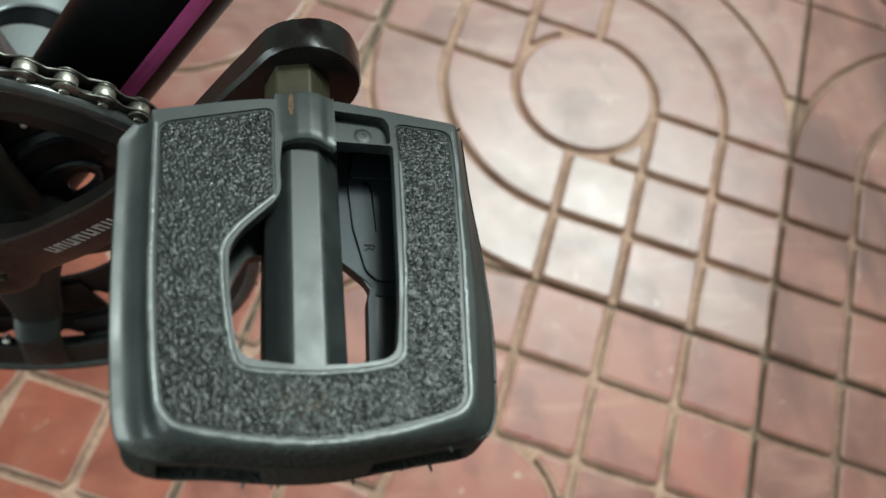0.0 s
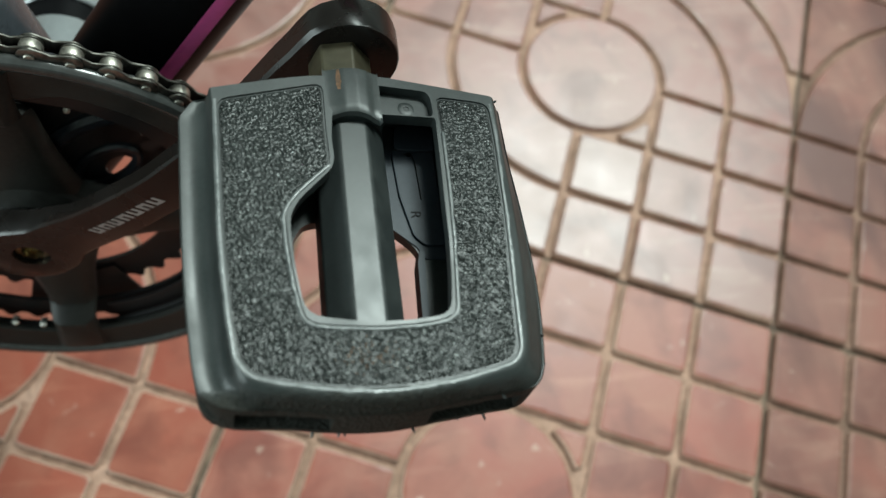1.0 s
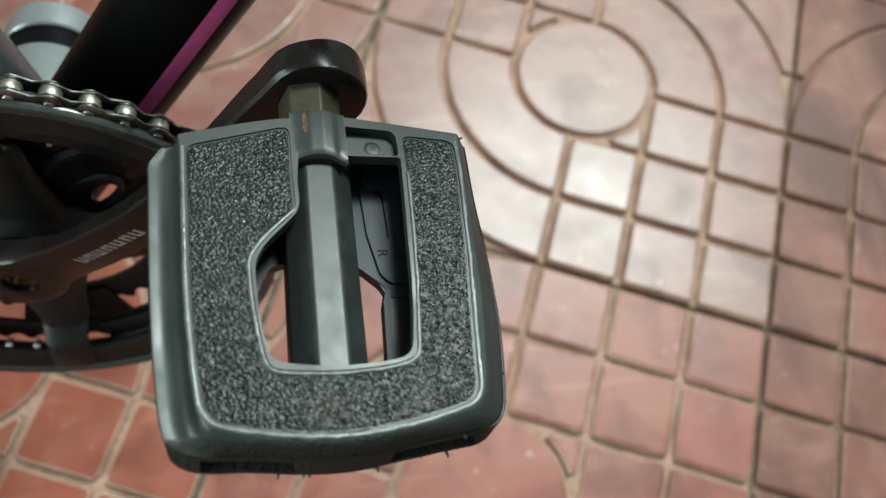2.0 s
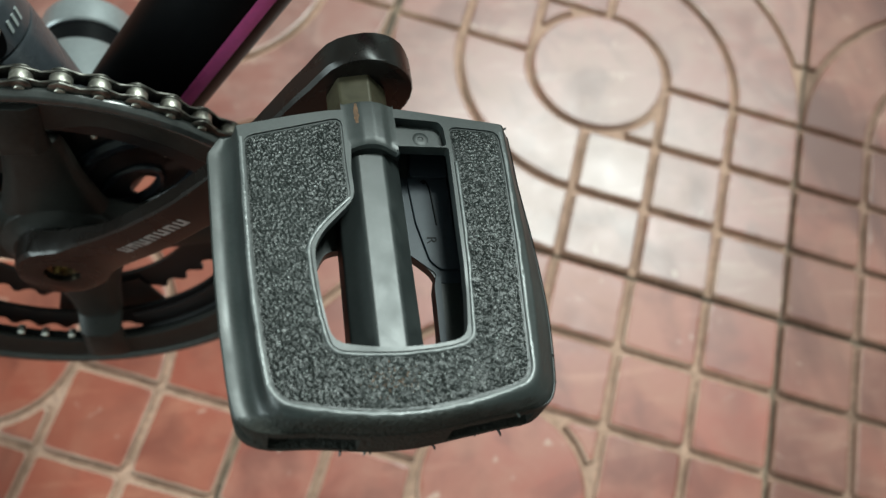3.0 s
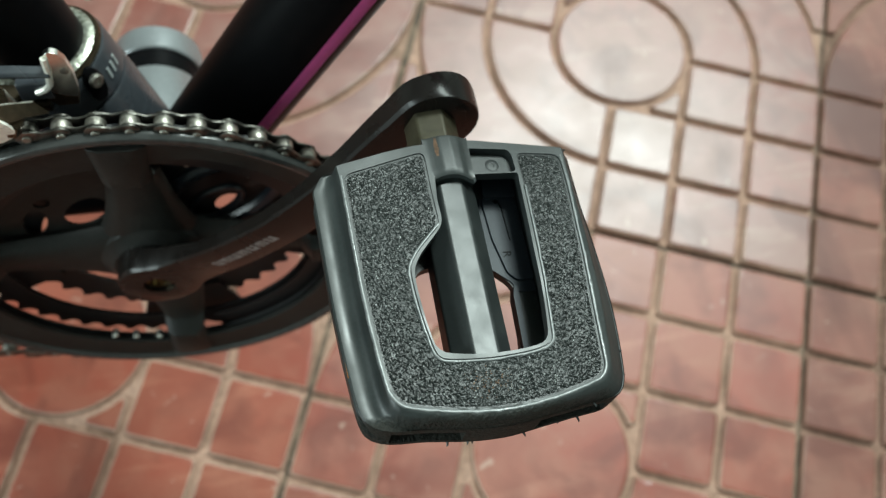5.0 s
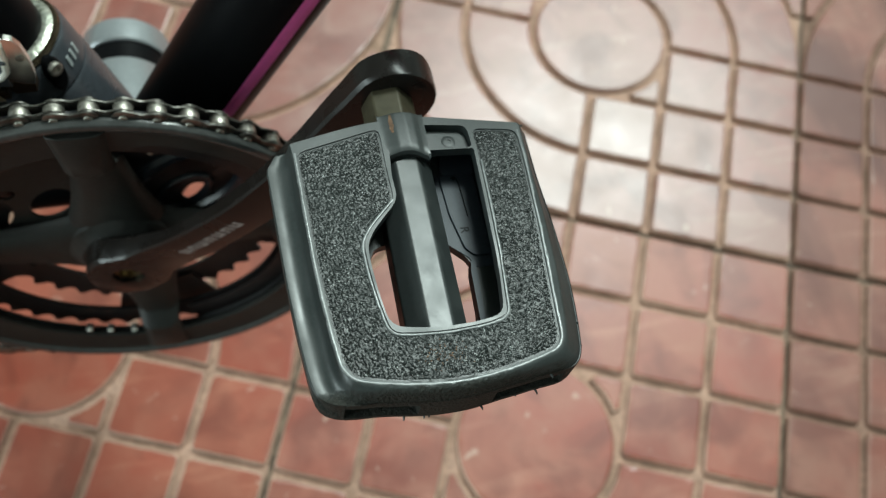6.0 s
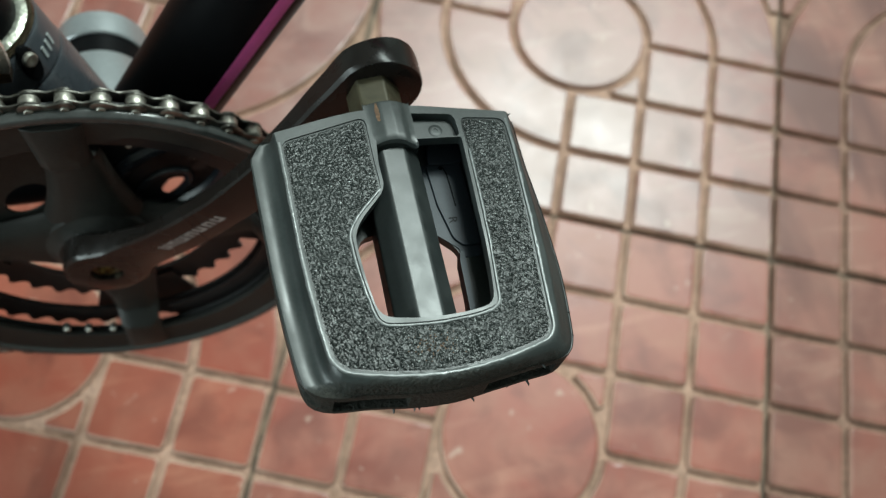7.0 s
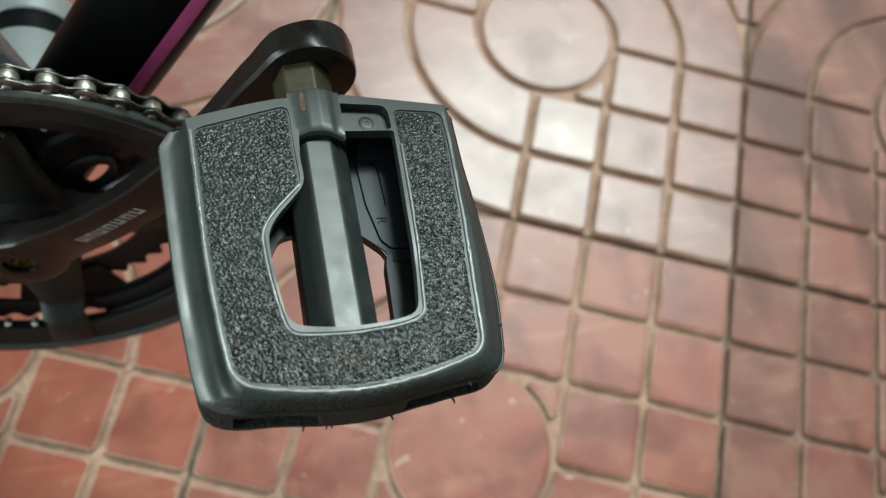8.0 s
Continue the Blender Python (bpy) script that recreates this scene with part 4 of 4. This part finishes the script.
letter_mesh = bpy.data.meshes.new_from_object(letter_tmp.evaluated_get(bpy.context.evaluated_depsgraph_get()))
bpy.data.objects.remove(letter_tmp)
letter_mesh.transform(PED_M @ Matrix.Translation((0.0199, 0.0078, -0.01335)) @ pose(0, 0, 0, 0, 0, -90))
letter_mesh.materials.clear()
letter_mesh.materials.append(PAINT)
letter = new("letter_r", letter_mesh)
letter.parent = pedal

# front derailleur
def box(u, o, v, du, do, dv, turn=0.0):
    """A block on the bicycle round a middle, turned in the plane of the frame."""
    c_, s_ = math.cos(radians(turn)), math.sin(radians(turn))
    pts = rounded([(-du / 2, -dv / 2), (du / 2, -dv / 2), (du / 2, dv / 2), (-du / 2, dv / 2)], 0.18 * min(du, dv), 3)
    return plate([(u + x * c_ - z * s_, v + x * s_ + z * c_) for x, z in pts], o - do / 2, o + do / 2)


CAGE = [(-35.6, 144.5), (-30.0, 144.2), (-28.8, 141.8), (-25.0, 143.8), (-19.3, 143.2), (-28.0, 133.0), (-21.4, 125.7), (-20.4, 120.8), (-22.0, 116.6), (-27.4, 113.4), (-36.4, 110.8), (-47, 107), (-59, 101.4), (-72, 92), (-97, 69), (-101, 74), (-82, 94), (-64.5, 108.5), (-52.5, 119.8), (-45.2, 127.1), (-35.0, 136.3)][::-1]


def cage_mesh():
    """The outer cage plate, creased where it leans in above and below."""
    bm = plate(rounded(CAGE, 0.7, 2), 9.7, 11)
    for v in (126, 110):
        bmesh.ops.bisect_plane(bm, geom=bm.verts[:] + bm.edges[:] + bm.faces[:], plane_co=B(0, 0, v), plane_no=(0, 0, 1))
    for vert in bm.verts:
        v = (vert.co.z - AXLE_H) * 1000
        vert.co.y += (0.22 * (v - 126) if v > 126 else min(0.2 * (126 - v), 3.2)) / 1000
    return bm


def leaned(u, v, lift):
    """A place on the upper face of the cage plate."""
    return B(u, 11 - 0.22 * (v - 126) + lift, v)


cage = part("front_derailleur", cage_mesh(), SATIN, bicycle, "bright pressed-steel derailleur cage beside the chain", soft=15)
cut(cage,
    plate(rounded([(-45.4, 119.4), (-39.8, 123.4), (-37.2, 122.4), (-38.2, 117.4), (-41, 115.4), (-46, 114.4)][::-1], 0.8, 2)[::-1], 2, 20),
    plate(rounded([(-55.6, 110.6), (-48.6, 116), (-47.3, 113.8), (-49.4, 110.4), (-57.4, 106.6)][::-1], 0.6, 2)[::-1], 2, 20))
bevel(cage, 0.0004, 2, 30)
part("cage_lip", sweep([B(u, 6.6, v) for u, v in ((-21.8, 117.4), (-27.4, 113.4), (-36.4, 110.8), (-47, 107), (-59, 101.4), (-72, 92), (-97, 69))], 0.0013, 8), STEEL, cage)
part("cage_nose", loft([[B(u, o, v) for u, v in ((-22.4 + k, 125.4 - k), (-20.3 + k, 121 - k), (-22 + k, 116.8 - k), (-24.4 + k, 117.4 - k), (-24 + k, 124 - k))] for o, k in ((9.6, 0.3), (6.5, 1.6), (2.5, 2.0))]), BROWN, cage)
part("inner_cage", plate([(-17, 117), (-13, 110), (-30, 90), (-60, 72), (-92, 40), (-110, 52), (-96, 88), (-64, 110), (-36, 121)][::-1], -5.8, -5.0), BLACKSTEEL, cage)
part("cage_bridge", loft([[B(u, o, v) for u, v in pts] for o, pts in ((9.4, ((-27.2, 133.4), (-26.2, 133.6), (-20.6, 125), (-21.8, 124.6))), (2, ((-23, 126), (-22, 126.3), (-17.4, 118.6), (-18.6, 118))), (-5.4, ((-17, 117.6), (-16, 117.8), (-12.6, 111), (-13.8, 110.6))))]), BROWN, cage, "oily brown steel cage bridge")
part("bridge_edge", sweep([B(-26.7, 9, 133.7), B(-22.5, 2, 126.5), B(-16.5, -5.4, 118)], 0.0005, 6), SILVER, cage)
part("cage_web", plate(rounded([(-31, 123), (-22.4, 123.4), (-21.6, 130.5), (-25, 136.5), (-28.4, 130)], 0.6, 2), -2.2, -1.2), BROWN, cage)
part("cage_tab", box(-23.6, -5.6, 121.4, 1.6, 1.6, 7.5, 12), STEEL, cage)
tag = [(-39.9, 130.5), (-35.1, 129.7), (-20.1, 142.4), (-25.3, 142.8)]
part("name_plate", loft([[leaned(u, v, lift) for u, v in rounded(tag, 0.4, 2)] for lift in (-0.05, 0.2)]), DARKGREY, cage, "dark name plate")
for k in range(7):
    u0, v0 = -36.4 + 1.92 * k, 130.9 + 1.62 * k
    tall = 0.55 if k in (0, 6) else 0.0
    part("name_bar", loft([[leaned(u, v, lift) for u, v in ((u0 - 0.6 - tall, v0 + 0.75 + tall), (u0 + 0.7, v0 - 0.55), (u0 + 1.35, v0 + 0.05), (u0 + 0.1 - tall, v0 + 1.35 + tall))] for lift in (0.15, 0.32)]), WHITE, cage, "pale print")
link_arm = part("derailleur_link", loft([[B(u, o, v) for o, v in ((-15.5, v0 - h), (-11.4, v0 - h), (-10.6, v0), (-11.6, v0 + h), (-15.2, v0 + h + 0.4), (-16, v0))] for u, v0, h in ((-45.5, 127.0, 0.9), (-43, 127.4, 1.5), (-32, 127.0, 1.7), (-20, 125.8, 1.5), (-8.5, 124.0, 1.1))]), DARKGREY, bicycle, "dark blue-grey derailleur link arm")
bevel(link_arm, 0.0006, 2, 25)
rear = part("rear_link", loft([[B(u, o, v) for o, v in ((-20, v0 - 5), (-13.6, v0 - 5), (-13, v0 - 3), (-13.4, v0 + 4.2), (-14.6, v0 + 5), (-20, v0 + 5))] for u, v0 in ((-23.4, 113.8), (-18, 114.4), (-11.4, 114.0))]), DARKGREY, bicycle, "dark squared link behind the arm")
bevel(rear, 0.0008, 2, 25)
part("lower_link", loft([[B(u, o, v) for o, v in ((-22, v0 - 1.8), (-12, v0 - 1.8), (-12, v0 + 1.6), (-22, v0 + 1.6))] for u, v0 in ((-46, 112.4), (-32, 109), (-14, 106))]), BROWN, bicycle, "narrow plated link")
bracket = part("derailleur_bracket", plate(rounded([(-9.2, 130), (-8.2, 132.8), (-5.8, 134.2), (-3.2, 133), (-1.6, 129.4), (-0.9, 122), (-1.8, 113.2), (-3.2, 109.4), (-7.6, 110.6), (-11, 112.6), (-17, 112.4), (-16.6, 115), (-12, 117.6), (-9.8, 123)][::-1], 0.8, 3)[::-1], -16, -13.4), SILVER, bicycle, "bright steel derailleur bracket")
bevel(bracket, 0.0006, 2, 30)
part("bracket_flange", sweep([B(-8.2, -13.2, 131.6), B(-8.6, -12.9, 129.6), B(-8.9, -12.8, 125.5), B(-10.6, -12.8, 118), B(-13, -12.8, 115.6), B(-16.6, -13, 114)], 0.0013, 8), SATIN, bracket)
part("bracket_foot", loft([[B(u, o, v) for u, v in ((-16, 112.2), (-7.4, 110.8), (-3.4, 109.6), (-4.2, 104.5), (-12, 104.5), (-15, 109.5))] for o in (-20, -14.2)]), BROWN, bracket)
part("bracket_rivet", lathe([(-13.5, 0), (-13.5, 1.6), (-13.0, 1.5), (-12.7, 0)], B(-3.6, 0, 124.0), (0, -1, 0), 16), STEEL, bracket)
pivot = part("derailleur_body", box(-50, -24, 114, 12, 12, 14, 20), BLACKSTEEL, bicycle, "dark derailleur body")
bevel(pivot, 0.0015, 2, 30)
for u, v in ((-47.2, 131.2), (-51, 120.6)):
    screw = part("limit_screw", lathe([(-12, 0), (-12, 2.2), (-3, 2.2), (-2.6, 3.2), (-1.8, 3.8), (0.8, 3.9), (1.8, 3.2), (2.2, 2.0), (2.2, 0)], B(u, -15, v), (-0.25, -0.6, 0.75), 8), SCREW, pivot, "plated limit screw")
    cut(screw, box(u - 0.5, -16, v + 1.6, 1.1, 12, 12, 35))
part("cable_stub", lathe([(0, 0), (0, 1.6), (7, 1.6), (8, 1.1), (8, 0)], B(-41, -6, 116), (-0.9, -0.3, 0.1), 14), STEEL, pivot)
part("orange_tag", box(-55, -19, 121.5, 2.6, 3, 14, -20), AMBER, pivot, "orange plastic tag")


def wrap_mesh():
    """A crumpled scrap of clear film."""
    bm = bmesh.new()
    grid = {}
    for i in range(15):
        for j in range(11):
            x, y = i / 14, j / 10
            h = noise.noise((x * 4, y * 4, 3)) * 7 + abs(noise.noise((x * 9, y * 7, 8))) * 5
            grid[i, j] = bm.verts.new(B(-49 + 19 * x + 3 * y, -26 + 12 * y + 0.4 * h, 127.5 - 3 * x + 8.5 * math.sin(math.pi * min(1, 0.16 + 0.84 * x)) + h * 0.7))
    for i in range(14):
        for j in range(10):
            bm.faces.new((grid[i, j], grid[i + 1, j], grid[i + 1, j + 1], grid[i, j + 1]))
    bmesh.ops.solidify(bm, geom=bm.faces[:], thickness=0.0003)
    return bm


part("shift_cable", sweep([B(-53, -30, 150), B(-56.5, -30, 134), B(-60, -30, 121), B(-65, -30, 104), B(-72, -32, 84)], 0.0016, 8), CABLE, bicycle, "bare beige shift cable")
part("film_scrap", wrap_mesh(), FILM, pivot, "crumpled grey plastic film", soft=50)


def seat(angle, s, r):
    """A place round the seat tube: degrees from outward to forward, distance up the tube, radius."""
    a = radians(angle)
    return B(-0.196 * s + 0.981 * r * math.sin(a), -47 + r * math.cos(a), 0.981 * s + 0.196 * r * math.sin(a))


part("seat_sleeve", lathe([(30, 0), (30, 27.2), (60, 26.4), (83, 25.7), (84.6, 25.0), (84.6, 0)], B(0, -47, 0), SEAT_AXIS, 56), DARKGREY, bicycle, "blue-grey sleeve at the foot of the seat tube")
clamp = part("clamp_band", lathe([(85, 0), (85, 24.6), (86, 25.3), (100, 24.9), (101.6, 24.2), (102, 23), (102, 0)], B(0, -47, 0), SEAT_AXIS, 56), DARKGREY, bicycle, "dark clamp band round the seat tube")
part("clamp_edge", lathe([(102.2, 0), (102.2, 23.6), (103, 24.2), (104, 23.8), (104, 0)], B(0, -47, 0), SEAT_AXIS, 56), BROWN, clamp, "thin brassy rim")
part("clamp_edge", lathe([(104.2, 0), (104.2, 22.0), (104.8, 22.3), (106.0, 20.6), (106.2, 19.6), (106.2, 0)], B(0, -47, 0), SEAT_AXIS, 56), SCREW, clamp, "worn bright steel lining")
part("clamp_knob", box(1.0, -66, 113, 6, 6, 4, 10), SILVER, clamp)
oval = [(46.5 + 9 * math.cos(q_) + 2 * math.sin(q_), 96.0 + 8.6 * math.sin(q_)) for q_ in [2 * math.pi * k / 20 for k in range(20)]]
part("clamp_ear", loft([[seat(46 + (a - 46) * f, 96 + (s_ - 96) * f, r) for a, s_ in oval] for f, r in ((1, 24.5), (1, 26.6), (0.86, 27.4))]), PAINT, clamp)
part("clamp_bolt", lathe([(0, 0), (0, 3.1), (1.6, 3.1), (2.2, 2.4), (2.2, 1.2), (1.2, 1.1), (1.2, 0)], seat(47, 99.0, 27.0), (0.72, -0.68, 0.14), 18), STEEL, clamp)
for k in range(3):
    a = 63 + 8 * k
    part("print_bar", loft([[seat(a + d, s_, r) for d, s_ in ((0, 90.5), (3.2, 90.5), (4.6, 95.5), (1.4, 95.5))] for r in (24.9, 25.5)]), LETTER_PALE, clamp)

# rear wheel
WU, WO, WV = -430.0, -47.0, 60.6


def ring(profile, n=120):
    """Turns (radius, outward) pairs, a closed profile, round the wheel's axle."""
    loops = [[B(WU + r * math.cos(2 * math.pi * k / n), WO + o, WV + r * math.sin(2 * math.pi * k / n)) for k in range(n)] for r, o in profile]
    return loft(loops + [loops[0]], caps=False)


wheel = part("rear_wheel", ring([(300, -11), (300, 11), (292, 12), (281, 6), (278, 0), (281, -6), (292, -12)]), PAINT, bicycle, "rear wheel with a black tyre")
part("tyre", ring([(302 + 12 + 19 * math.cos(a), 22 * math.sin(a)) for a in [2 * math.pi * k / 20 for k in range(20)]]), RUBBER, wheel, "black rubber tyre")
for k in range(72):
    for_side = 1 if k % 2 else -1
    a = 2 * math.pi * k / 72
    part("tread_block", loft([[B(WU + r * math.cos(a + d), WO + o, WV + r * math.sin(a + d)) for d, o in ((-0.016, for_side * 3), (0.016, for_side * 3), (0.013, for_side * 13), (-0.013, for_side * 13))] for r in (325, 332.6 - 1.2)]), RUBBER, wheel)
hub = part("hub", lathe([(WO - 34, 0), (WO - 34, 24), (WO - 31, 24), (WO - 28, 14), (WO + 20, 14), (WO + 22, 24), (WO + 25, 24), (WO + 25, 0)], B(WU, 0, WV), (0, -1, 0)), DARKGREY, wheel)
for k in range(32):
    a = 2 * math.pi * k / 32
    b = a + (0.9 if k % 4 < 2 else -0.9)
    o = 22 if k % 2 else -30
    part("spoke", sweep([B(WU + 22 * math.cos(b), WO + o, WV + 22 * math.sin(b)), B(WU + 281 * math.cos(a), WO, WV + 281 * math.sin(a))], 0.001, 5), STEEL, wheel)

# ---------------------------------------------------------------- floor tiles
meshes = [[tile_mesh("tile", k, *mats) for k in range(4)] for mats in ((CLAY, GROUT, LIP, 1.6), (DULL_CLAY, GROUT_DARK, DULL_LIP, 0.6), (GLAZED_CLAY, GROUT, LIP, 0.5), (PALE_CLAY, GROUT, LIP, 1.0))]
rnd = random.Random(7)
for i in range(-9, 10):
    for j in range(-9, 10):
        if not (X0 - 0.12 < OX + ca * (i + 0.5) * 2 * HALF - sa * (j + 0.5) * 2 * HALF < X1 + 0.12 and Y0 - 0.12 < OY + sa * (i + 0.5) * 2 * HALF + ca * (j + 0.5) * 2 * HALF < Y1 + 0.12):
            continue
        # Tiles with i >= 0 get the clay with shade in its colour.
        glaze = 1 if i >= 0 or (i < -1 and rnd.random() < 0.2) else 2 if (i, j) in ((-1, 0), (-2, 0), (-2, 1)) else 3 if (i, j) in ((-1, -1), (-1, 1)) else 0
        ob = new("tile", meshes[glaze][rnd.randrange(4)])
        ob.matrix_world = floor_matrix(i, j, (i + j) % 2 + 2 * rnd.randrange(2), (rnd.uniform(-0.001, 0.001), rnd.uniform(-0.001, 0.001), rnd.uniform(-0.3, 0.3)))
        ob.parent = floor
